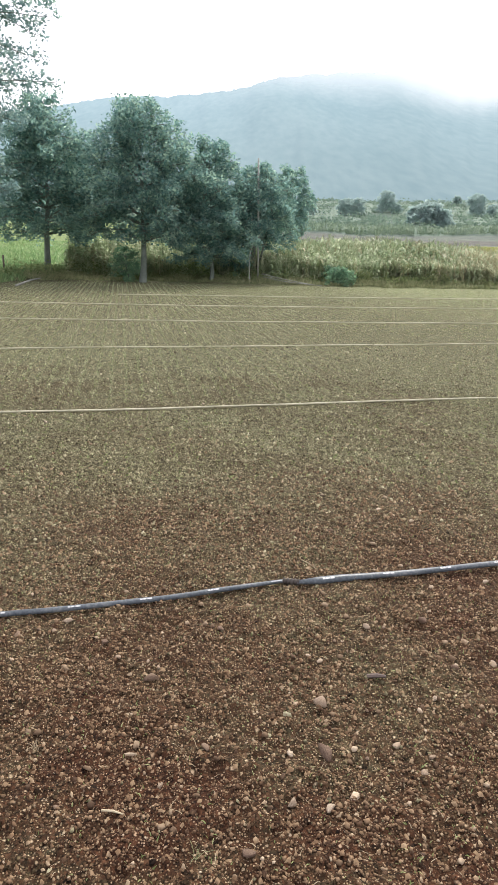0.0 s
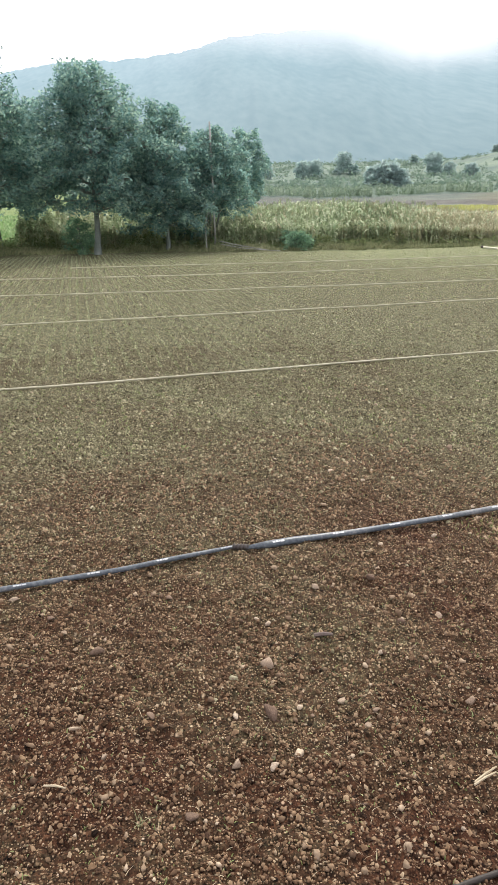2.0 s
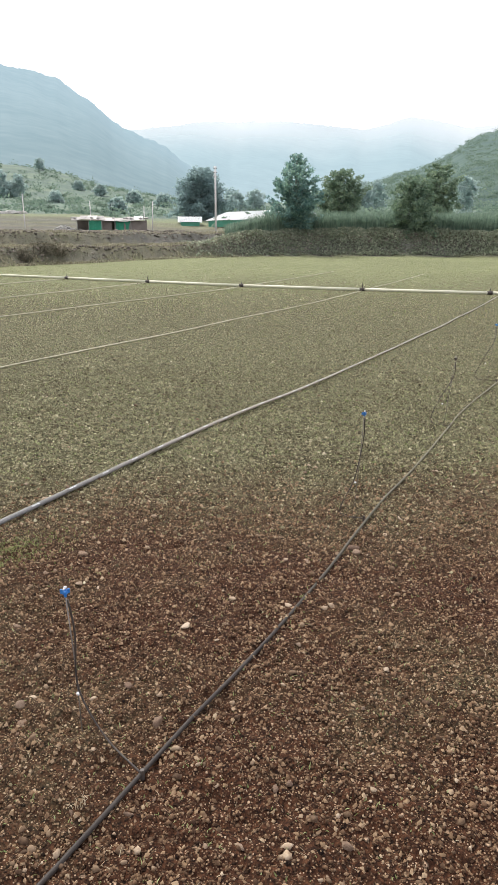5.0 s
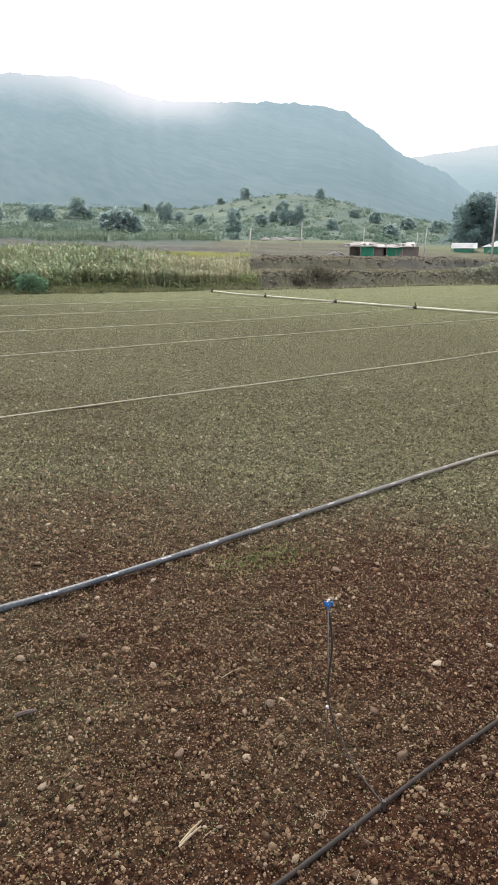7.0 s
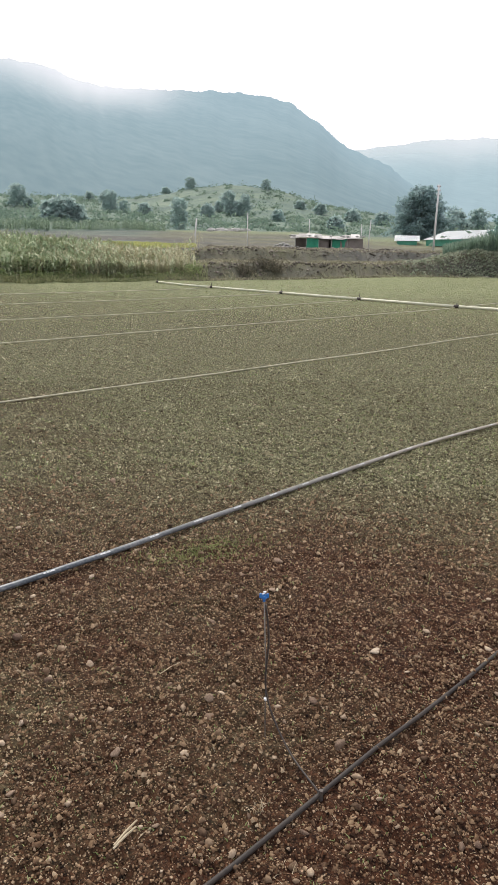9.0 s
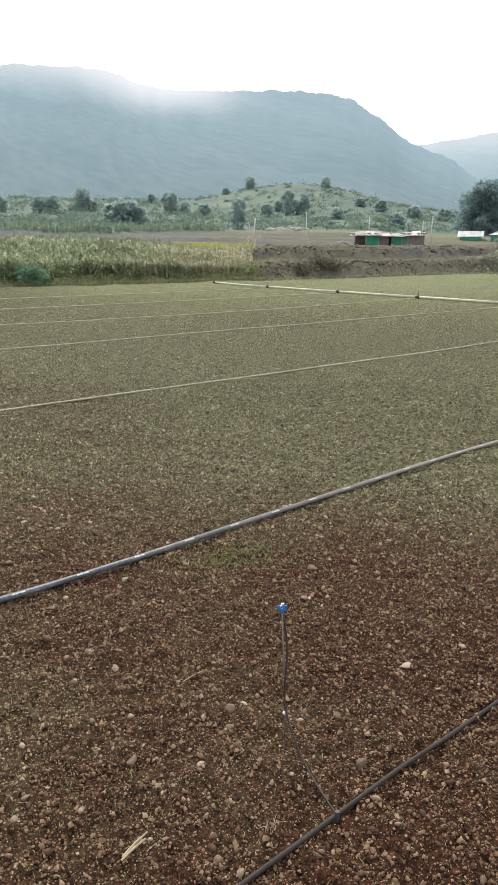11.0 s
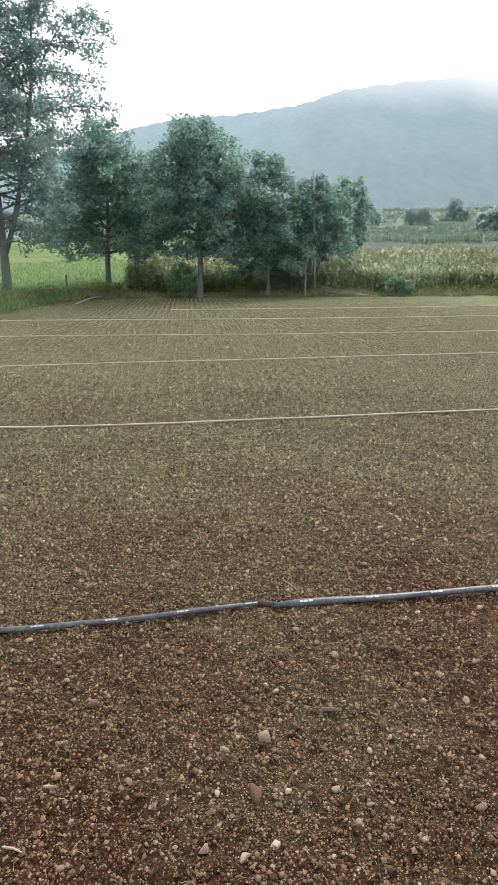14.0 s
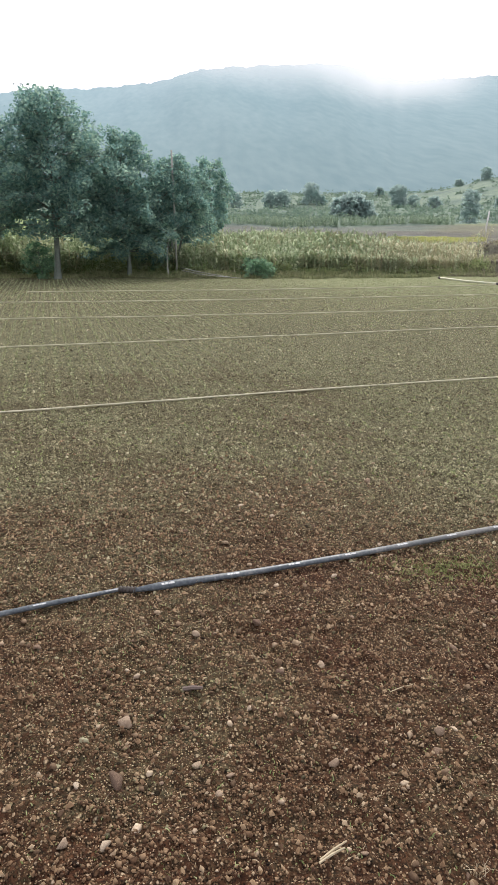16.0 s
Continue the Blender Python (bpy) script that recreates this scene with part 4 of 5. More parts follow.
# ---- maize ----
def maize_plant(seed, tall, tassel):
    rng = np.random.default_rng(seed)
    out = [tube_piece(np.array([[0, 0, 0], [0.01, 0, tall * 0.5], [0.0, 0.02, tall * 0.92]]), [0.014, 0.011, 0.006], 3)]
    for k in range(12):
        h, a = tall * (0.06 + 0.075 * k), k * math.pi + rng.uniform(-0.5, 0.5)
        ln = tall * rng.uniform(0.25, 0.4)
        d, s = np.array([math.cos(a), math.sin(a), 0]), np.array([-math.sin(a), math.cos(a), 0])
        t = np.array([0, 0.33, 0.7, 1.0])
        rise = rng.uniform(0.3, 0.7)
        mid = np.array([0, 0, h]) + d * (t[:, None] * ln * 0.85) + np.array([0, 0, 1.0]) * ((rise * t - (rise + rng.uniform(0.0, 0.55)) * t ** 2.2) * ln)[:, None]
        w = np.array([0.022, 0.038, 0.029, 0.004])[:, None] * rng.uniform(0.8, 1.2)
        out.append((np.concatenate([mid - s * w, mid + s * w]), np.array([[0, 1, 5, 4], [1, 2, 6, 5], [2, 3, 7, 6]])))
    if tassel:
        for k in range(4):
            a = rng.uniform(0, 6.28)
            p = np.array([[0, 0, tall * 0.9], [0.02 * math.cos(a), 0.02 * math.sin(a), tall], [0.08 * math.cos(a), 0.08 * math.sin(a), tall * 1.07]])
            out.append(tube_piece(p, [0.006, 0.006, 0.003], 3))
    return joined(out)


rng = np.random.default_rng(8)
plants = [maize_plant(100 + k, 1.0, k % 2 == 0) for k in range(7)]


def maize_places(n, r0, r1):
    az = rng.uniform(-15, 25.8, n)
    edge = np.interp(az, EDGE_AZ, EDGE_R)
    r = edge + r0 + (r1 - r0) * rng.uniform(0, 1, n) * (1 - 0.55 * ss(az, 9, 18))
    x, y = from_polar(az, r)
    keep = (x > -7.7 + 0.02 * (y - 29)) & (rng.uniform(0, 1, n) > ss(az, 21.5, 25.5))
    return np.stack([x, y, land(x, y)], -1)[keep]


front, back = maize_places(4200, 0.75, 6.5), maize_places(2600, 6.5, 26)
pl = np.concatenate([front, back])
az_p, r_p = polar(pl[:, 0], pl[:, 1])
size = (1.36 + 0.16 * vnoise(pl[:, 0] * 0.5, pl[:, 1] * 0.5, 51) + rng.normal(size=len(pl)) * 0.1) * (1 - 0.3 * ss(az_p, 12, 24))
size *= 0.68 + 0.32 * ss(r_p - np.interp(az_p, EDGE_AZ, EDGE_R), 0.7, 4.2)
dry = rng.uniform(0, 1, len(pl)) < 0.1 + 0.75 * ss(az_p, 10, 24)
for mask, mat, lab in ((~dry, MAIZE, "dense green maize with pale arching leaves"), (dry, MAIZE_DRY, "yellowing dry maize stalks and leaves")):
    v, f = scatter(plants, pl[mask], size[mask], rng, True)
    thing("maize", v, f, mat, lab, "maize crop", kind="stuff")
az_f = rng.uniform(-2, 22.5, 1200)
xf, yf = from_polar(az_f, rng.uniform(105, 117, 1200))
v, f = scatter(plants[:3], np.stack([xf, yf, land(xf, yf)], -1), rng.uniform(1.0, 1.5, 1200), rng, True)
thing("maize_strip", v, f, LEAF_PALE, "distant strip of grey-green maize", "maize crop", kind="stuff")
az_f = rng.uniform(17.5, 25.0, 5000)
xf, yf = from_polar(az_f, rng.uniform(69, 78, 5000))
v, f = blades(np.stack([xf, yf, land(xf, yf)], -1), rng.uniform(0.12, 0.25, 5000), 0.1, rng, 0.6)
thing("low_crop", v, f, YELLOW_CROP, "strip of short yellow-green crop beyond the maize", "crop", kind="stuff")

# ---- grasses and brush ----
n = 15000
az_f = rng.uniform(-36, -18.3, n)
r_f = np.interp(az_f, EDGE_AZ, EDGE_R) + rng.uniform(-0.4, 9, n) ** 1.0
xf, yf = from_polar(az_f, r_f)
v, f = blades(np.stack([xf, yf, land(xf, yf)], -1), rng.uniform(0.08, 0.4, n), 0.035, rng, 1.0)
thing("tall_grass", v, f, GRASS, "lush bright green tall grass on the field bank", "grass", kind="stuff")
n = 22000
az_f = rng.uniform(-36, -9, n)
r_f = np.interp(az_f, EDGE_AZ, EDGE_R) + 1.5 + 42 * rng.uniform(0, 1, n)
xf, yf = from_polar(az_f, r_f)
keep = xf < -7.5 + 0.02 * (yf - 29)
xf, yf, n = xf[keep], yf[keep], int(keep.sum())
v, f = blades(np.stack([xf, yf, land(xf, yf)], -1), rng.uniform(0.1, 0.34, n), 0.05, rng, 0.9)
thing("meadow_grass", v, f, GRASS, "uneven light green grass of the meadow", "grass", kind="stuff")
n = 24000
az_f = rng.uniform(-19, 26, n)
r_f = np.interp(az_f, EDGE_AZ, EDGE_R) + np.abs(rng.normal(0.7, 0.7, n)) - 0.1
xf, yf = from_polar(az_f, r_f)
v, f = blades(np.stack([xf, yf, land(xf, yf)], -1), rng.uniform(0.04, 0.2, n), 0.03, rng, 1.1)
thing("verge_grass", v, f, VERGE, "short yellow-green verge grass between field and maize", "grass", kind="stuff")
n = 2600
az_f = rng.uniform(22.5, 47, n)
u_f = np.where(rng.uniform(0, 1, n) < 0.6, rng.uniform(0.4, 2.4, n), rng.uniform(9.0, 11.3, n))
xf, yf = from_polar(az_f, np.interp(az_f, EDGE_AZ, EDGE_R) + u_f)
v, f = blades(np.stack([xf, yf, land(xf, yf)], -1), rng.uniform(0.03, 0.14, n), 0.04, rng, 1.6)
thing("bank_brush", v, f, BRUSH, "dry brown brush and stubble on the terrace banks", "brush", kind="stuff")
n = 16000
az_f = rng.uniform(22.5, 47, n)
u_f = np.where(rng.uniform(0, 1, n) < 0.6, rng.uniform(2.5, 8.8, n), np.where(rng.uniform(0, 1, n) < 0.6, rng.uniform(11.3, 17, n), rng.uniform(-0.2, 0.7, n)))
xf, yf = from_polar(az_f, np.interp(az_f, EDGE_AZ, EDGE_R) + u_f)
v, f = blades(np.stack([xf, yf, land(xf, yf)], -1), rng.uniform(0.05, 0.16, n), 0.06, rng, 0.9)
thing("bank_grass", v, f, DRY_GRASS, "pale rough grass on the terraces", "grass", kind="stuff")
n = 26000
az_f = rng.uniform(41, 80, n)
az_f = np.where(rng.uniform(0, 1, n) < ss(az_f, 40, 51), az_f, rng.uniform(51, 80, n))
xf, yf = from_polar(az_f, np.interp(az_f, EDGE_AZ, EDGE_R) + rng.uniform(0.2, 3.4, n))
v, f = leaves_at(np.stack([xf, yf, land(xf, yf) + rng.uniform(0, 0.22, n) * (1 + vnoise(xf * 0.8, yf * 0.8, 55))], -1), 0.2, rng)
thing("bank_creeper", v, f, CREEPER, "green creepers and low shrubs covering the terrace bank", "creeper", kind="stuff")
n = 26000
az_f = rng.uniform(45, 82, n)
xf, yf = from_polar(az_f, np.interp(az_f, EDGE_AZ, EDGE_R) + 2.9 + rng.uniform(0, 1, n) ** 1.6 * 18)
v, f = blades(np.stack([xf, yf, land(xf, yf)], -1), rng.uniform(0.9, 1.75, n) * (0.5 + 0.5 * ss(az_f, 45, 50)), 0.06, rng, 0.5)
thing("tall_crop", v, f, FODDER, "tall dense green fodder crop on the terrace", "crop", kind="stuff")
for k, (sx, sy) in enumerate(((18.3, 31.6), (19.3, 31.9), (17.2, 31.5))):
    rs_ = np.random.default_rng(70 + k)
    twigs = []
    for _ in range(60):
        a, l_ = rs_.uniform(0, 6.28), rs_.uniform(0.3, 0.7)
        d = np.array([math.cos(a) * 0.6, math.sin(a) * 0.6, rs_.uniform(0.5, 1.0)]) * l_
        twigs.append(tube_piece(np.array([[0, 0, 0], d * 0.5 + rs_.normal(size=3) * 0.06, d]) + [rs_.normal() * 0.25, rs_.normal() * 0.25, land_at(sx, sy)] + np.array([sx, sy, 0]), [0.02, 0.012, 0.006], 3))
    v, f = joined(twigs)
    lv, lf = leaves_at(v[rs_.integers(0, len(v), 900)] + rs_.normal(size=(900, 3)) * 0.08, 0.09, rs_)
    v, f = joined([(v, f), (lv, lf)])
    thing("dry_shrub", v, f, BRUSH, "bare brown dry shrub on the terrace bank", "shrub", "dry shrubs on the bank")


n = 9000
az_f = rng.uniform(-30, 25.5, n)
r_f = np.interp(az_f, EDGE_AZ, EDGE_R) + rng.uniform(0.35, 1.7, n)
xf, yf = from_polar(az_f, r_f)
tall = np.clip(0.32 + 0.4 * vnoise(xf * 0.9, yf * 0.9, 58) + 0.2 * vnoise(xf * 2.7, yf * 2.7, 59), 0.05, 0.8)
v1 = leaves_at(np.stack([xf, yf, land(xf, yf) + tall * rng.uniform(0.1, 1.0, n)], -1), 0.13, rng, 0.1)
thing("edge_weeds", *v1, EDGE_WEED, "leafy yellow-green weeds standing before the maize", "weeds", kind="stuff")
clods = [lump(1, rng, 0.2) for _ in range(6)]
n = 5200
az_f = rng.uniform(22.5, 80, n)
low_k = ss(az_f, 42, 47)
u_f = np.where(rng.uniform(0, 1, n) < 0.62 + 0.38 * low_k, rng.uniform(0.1, 2.3, n), rng.uniform(8.9, 10.6, n))
xf, yf = from_polar(az_f, np.interp(az_f, EDGE_AZ, EDGE_R) + u_f)
v, f = scatter(clods, np.stack([xf, yf, land(xf, yf)], -1), 0.04 + 0.13 * rng.uniform(0, 1, n) ** 3, rng, squash=0.7)
thing("bank_clods", v, f, MUD_CLOD, "rough grey-brown clods and rubble on the terrace banks", "soil", kind="stuff")
n = 2600
az_f = rng.uniform(26, 43, n)
xf, yf = from_polar(az_f, np.interp(az_f, EDGE_AZ, EDGE_R) + rng.uniform(11, 34, n))
v, f = scatter(clods, np.stack([xf, yf, land(xf, yf)], -1), 0.06 + 0.26 * rng.uniform(0, 1, n) ** 3, rng, squash=0.6)
thing("field_rubble", v, f, MUD_CLOD, "ploughed clods and pale rubble around the low shed", "soil", kind="stuff")

n = 90
hx, hy = 41.6 + rng.normal(size=n) * 0.75, 66.9 + rng.normal(size=n) * 0.6
hz = land(hx, hy) + 0.55 * np.exp(-((hx - 41.6) ** 2 + (hy - 66.9) ** 2) / 0.7) * rng.uniform(0.2, 1.0, n)
v, f = scatter(clods, np.stack([hx, hy, hz], -1), rng.uniform(0.12, 0.32, n), rng, squash=0.7)
thing("rubble_heap", v, f, SACK, "pale heap of rubble and sheeting beside the low shed", "heap", kind="stuff")


# ---- hoses and pipes ----
def on_ground(pts, lift):
    p = curve_points([(x, y, 0) for x, y in pts], 0.12)
    a = np.arange(len(p))
    p[:, 0] += 0.012 * vnoise(a * 0.11, a * 0.0, 61)
    p[:, 1] += 0.02 * vnoise(a * 0.07, a * 0.0 + 5, 62)
    p[:, 2] = land(p[:, 0], p[:, 1])
    p[:, 2] = np.convolve(np.pad(p[:, 2], 6, "edge"), np.ones(13) / 13, "valid") + lift
    return p


def hose_piece(name, path, radii, mat, parent, label="", sides=10, flat=1.0):
    v, f, caps = tube(path, radii, sides, flat)
    faces = [tuple(q) for q in f.tolist()] + [tuple(dict.fromkeys(c)) for c in caps.tolist()]
    return part_mesh(name, mesh_from(name, v, faces, mat, True), parent, label)


LINES = "parallel irrigation hoses across the field"
main_hose = anchor("irrigation_hose", (0, 0, 0), "grey-black irrigation hose with white printed marks and a bound coupling", "hose", LINES)
left_pts = [(-3.6, 2.355), (-2.4, 2.625), (-1.25, 2.9), (-1.04, 2.945), (-0.55, 3.065), (-0.38, 3.125), (-0.05, 3.232)]
right_pts = [(-0.02, 3.243), (0.2, 3.295), (0.48, 3.35), (1.02, 3.48), (2.2, 3.8), (3.93, 4.255), (5.46, 4.6), (8.15, 5.25), (10.6, 5.9), (13.4, 6.67), (17.6, 7.9)]
pa, pb = on_ground(left_pts, 0.015), on_ground(right_pts, 0.02)
ra = 0.0138 - 0.004 * ss(pa[:, 0], -0.36, -0.06)
rb = 0.0175 - 0.007 * (1 - ss(pb[:, 0], -0.02, 0.08)) + 0.006 * np.exp(-((pb[:, 0] - 0.16) / 0.12) ** 2) - 0.006 * ss(pb[:, 0], 2, 8)
hose_piece("hose_length", pa, ra, PIPE_GREY, main_hose, "thin grey-black hose length", flat=0.8)
hose_piece("hose_length", pb, rb, PIPE_GREY, main_hose, "wider grey-black hose length, flattened at its end", flat=0.72)
cp = np.linspace(pa[-1] - [0.012, 0.004, 0.0], pb[0] + [0.012, 0.003, 0.0], 19)
hose_piece("coupling", cp, [0.0118 + 0.004 * (k % 4 in (1, 2)) for k in range(19)], PIPE_BLACK, main_hose, "black ribbed rubber binding")


def bars_along(path, radii, every, length, start, flat):
    """Printed bars lying on the upper front side of a hose."""
    s = np.concatenate([[0], np.cumsum(np.linalg.norm(np.diff(path, axis=0), axis=1))])
    k = start
    while k + length < s[-1]:
        for a, e in ((0.0, 0.22), (0.27, 0.5), (0.55, 0.62), (0.67, 1.0)):
            one_bar(s, path, radii, flat, k + a * length, k + e * length)
        k += every


def one_bar(s, path, radii, flat, start, end):
    t = np.linspace(start, end, 4)
    mid = np.stack([np.interp(t, s, path[:, j]) for j in range(3)], -1)
    r = np.interp(t, s, np.broadcast_to(radii, (len(path),)))
    d = (mid[-1] - mid[0]) / np.linalg.norm(mid[-1] - mid[0])
    side = np.array([d[1], -d[0], 0])
    rows = [mid + (side * math.cos(a) + np.array([0, 0, flat * math.sin(a)])) * (r[:, None] + 0.0012) for a in (0.8, 1.05, 1.3)]
    v = np.concatenate(rows)
    f = [(i * 4 + j, i * 4 + j + 1, i * 4 + j + 5, i * 4 + j + 4) for i in range(2) for j in range(3)]
    part_mesh("printed_bar", mesh_from("printed_bar", v, f, PRINT), main_hose)


bars_along(pa, ra, 0.29, 0.05, 0.1, 0.8)
bars_along(pb, rb, 0.29, 0.055, 0.12, 0.72)

feeder = anchor("irrigation_hose", (0, 0, 0), "thin black feeder hose with sprinkler take-offs lying on soil", "hose", LINES)
feed_pts = [(-3.2, 0.62), (-1.0, 1.22), (0.1, 1.54), (0.735, 1.71), (1.04, 1.797), (1.29, 1.87), (1.67, 1.965), (2.37, 2.16), (2.64, 2.245), (3.2, 2.41), (3.8, 2.555), (4.85, 2.85), (5.52, 3.03), (8.0, 3.6), (12, 4.65), (18.6, 6.2)]
pf = on_ground(feed_pts, 0.008)
hose_piece("hose_length", pf, 0.0066, FEEDER, feeder)
for k, pts in enumerate(([(-6.6, 5.3), (-2.94, 6.125), (-2.36, 6.222), (-1.31, 6.445), (-0.21, 6.71), (0.18, 6.78), (3.06, 7.47), (6.05, 8.18), (8.98, 8.94), (12.2, 9.85), (15.65, 10.98), (19.6, 12.3), (24.5, 14.0)],
                         [(-7.5, 8.8), (-3.5, 9.87), (0.0, 10.7), (4.3, 11.74), (8.9, 12.85), (12.8, 13.75), (14.35, 14.25), (18.5, 15.7), (23.5, 17.6)],
                         [(-8.2, 13.0), (-4.76, 13.6), (0.1, 14.2), (5.37, 15.05), (9.4, 16.1), (13.5, 17.45)],
                         [(-8.4, 16.8), (-6.0, 17.25), (0.2, 17.85), (6.9, 19.1), (12.65, 20.65)],
                         [(-4.0, 20.9), (2.0, 21.7), (8.0, 23.0), (11.75, 24.25)])):
    h = anchor("irrigation_hose", (0, 0, 0), "thin dusty tan irrigation hose lying straight over the field", "hose", LINES)
    pt = on_ground(pts, 0.014)
    hose_piece("hose_length", pt, 0.009 + 0.0011 * k, PIPE_TAN, h, sides=6)

supply = anchor("supply_pipe", (0, 0, 0), "cream-white plastic supply pipe with dark clamped joints", "pipe")
knots = [(10.95, 27.7), (11.75, 24.2), (12.65, 20.6), (13.5, 17.4), (14.35, 14.2), (15.65, 10.95), (17.0, 8.0), (18.5, 4.6), (20.0, 1.0)]
for a, b in zip(knots, knots[1:]):
    q = np.array([[*a, 0.0], [(a[0] + b[0]) / 2, (a[1] + b[1]) / 2, 0.0], [*b, 0.0]])
    q[:, 2] = land(q[:, 0], q[:, 1]) + [0.05, 0.045, 0.05]
    hose_piece("pipe_length", q, 0.037, PVC, supply, sides=12)
for k, a in enumerate(knots):
    d = np.array([0.23, -0.97, 0]) * 0.07
    c = np.array([a[0], a[1], land_at(*a) + 0.05])
    j = hose_piece("joint_clamp", np.array([c - d, c - d * 0.3, c + d * 0.3, c + d]), [0.046, 0.051, 0.051, 0.046], PIPE_BLACK, supply, "dark clamped joint with take-off", sides=10)
    hose_piece("take_off", np.array([c + [0, 0, 0.03], c + [0, 0, 0.1], c + [0.01, 0, 0.12 + 0.05 * (k % 2)]]), [0.014, 0.011, 0.009], PIPE_BLACK, supply, sides=6)


def sprinkler(foot, top, tee, bow, label, head_mat=BLUE, head_label="bright blue plastic head"):
    """A thin rod with a blue rotor head, fed by a black microtube from the hose."""
    fx, fy = foot
    z0 = land_at(fx, fy)
    e = anchor("sprinkler", (fx, fy, z0), label, "sprinkler", "micro sprinklers on rods")
    tp = np.array([top[0] - fx, top[1] - fy, top[2]])
    hose_piece("rod", np.array([[0, 0, -0.08], tp * 0.5 + [0.004, 0, 0], tp]), [0.0019, 0.0019, 0.0018], STEEL, e, "thin rusty steel rod", sides=6)
    tz = land_at(*tee) - z0
    tq = np.array([tee[0] - fx, tee[1] - fy, tz + 0.016])
    pts = [tuple(tp + [0.006, 0.0, -0.02]), tuple(tp * 0.72 + [0.012, -0.004, 0]), tuple(tp * 0.35 + np.array([*bow[0], 0])), tuple(np.array([*bow[1], bow[2]])), tuple(tq)]
    hose_piece("microtube", curve_points(pts, 0.02), 0.0029, PIPE_BLACK, e, "black microtube", sides=6)
    bm = bmesh.new()
    for zc, rt, ht in ((-0.003, 0.004, 0.011), (0.005, 0.007, 0.008), (0.011, 0.005, 0.006)):
        bmesh.ops.create_cone(bm, cap_ends=True, segments=10, radius1=rt, radius2=rt * 0.85, depth=ht, matrix=Matrix.Translation(tp + [0, 0, zc]))
    for k in range(3):
        a = k * 2.1
        bmesh.ops.create_cube(bm, size=1, matrix=Matrix.Translation(tp + [0.01 * math.cos(a), 0.01 * math.sin(a), 0.006]) @ Matrix.Rotation(a, 4, "Z") @ Matrix.Diagonal((0.009, 0.004, 0.013, 1)))
    clip = bmesh.new()
    bmesh.ops.create_cone(clip, cap_ends=True, segments=8, radius1=0.006, radius2=0.006, depth=0.005, matrix=Matrix.Translation(tp * 0.3 + np.array([bow[0][0] * 0.5, bow[0][1] * 0.5, 0])))
    part("clip", clip, WHITE_PLASTIC, e, "small pale clip holding the tube")
    head = part("head", bm, head_mat, e, head_label)
    bm = bmesh.new()
    bmesh.ops.create_cube(bm, size=1, matrix=Matrix.Translation(tp + [0.0, 0.0, 0.018]) @ Matrix.Rotation(0.5, 4, "Z") @ Matrix.Diagonal((0.018, 0.003, 0.003, 1)))
    bmesh.ops.create_cone(bm, cap_ends=True, segments=8, radius1=0.0035, radius2=0.003, depth=0.005, matrix=Matrix.Translation(tp + [0, 0, 0.02]))
    part("rotor", bm, WHITE_PLASTIC, head, "white rotor arm")
    bm = bmesh.new()
    bmesh.ops.create_cone(bm, cap_ends=True, segments=8, radius1=0.008, radius2=0.006, depth=0.03, matrix=Matrix.Translation(tq))
    part("take_off", bm, PIPE_BLACK, e)
    return e


sprinkler((1.03, 2.075), (1.01, 2.072, 0.475), (1.04, 1.8), ((-0.002, -0.012), (0.008, -0.11), 0.04), "blue-headed micro sprinkler on a thin rod with black tube")
sprinkler((3.03, 2.48), (3.0, 2.425, 0.54), (2.91, 2.335), ((-0.06, -0.02), (-0.13, 0.0), 0.012), "blue-headed micro sprinkler on a thin leaning rod")
sprinkler((5.0, 2.98), (5.03, 2.94, 0.5), (4.87, 2.86), ((-0.1, 0.03), (-0.13, 0.04), 0.02), "micro sprinkler with a dark head on a leaning rod", PIPE_BLACK, "dark head")
sprinkler((6.75, 3.42), (6.78, 3.39, 0.55), (6.8, 3.33), ((-0.07, 0.05), (-0.09, 0.08), 0.02), "blue-headed micro sprinkler on a thin leaning rod")


# ---- poles ----
def utility_pole(place, top, radius, mat, label, arms=0, lean=(0, 0)):
    x, y = place
    z = land_at(x, y)
    e = anchor("utility_pole", (x, y, z), label, "pole", "poles around the fields")
    h = top - z
    hose_piece("shaft", np.array([[0, 0, -0.3], [lean[0] * 0.5, lean[1] * 0.5, h * 0.5], [lean[0], lean[1], h]]), [radius, radius * 0.9, radius * 0.75], mat, e, sides=8)
    for k in range(arms):
        zc = h - 0.2 - 0.42 * k
        arm = part("crossarm", box_bm(0.42, 0.07, 0.07, (lean[0], lean[1], zc), -0.6, 0.012), STEEL, e, "short steel crossarm")
        for s in (-1, 1):
            bm = bmesh.new()
            o = 0.17
            bmesh.ops.create_cone(bm, cap_ends=True, segments=8, radius1=0.05, radius2=0.03, depth=0.16, matrix=Matrix.Translation((lean[0] + s * o * math.cos(-0.6), lean[1] + s * o * math.sin(-0.6), zc + 0.12)))
            part("insulator", bm, WHITE_PLASTIC, arm)
    return e


utility_pole((0.345, 29.3), 4.86, 0.045, WOODPOLE, "slim weathered grey pole rising beside the tree", 0, (-0.12, 0))
utility_pole((54.4, 56.6), 8.5, 0.115, CONCRETE, "tall pale concrete power pole beside the terrace", 3)
utility_pole((31.6, 68.7), 4.6, 0.1, CONCRETE, "short leaning whitish pole in the ploughed land", 0, (0.28, 0))
utility_pole((35.2, 63.5), 5.1, 0.06, CONCRETE, "slim pale pole on the terrace", 0)
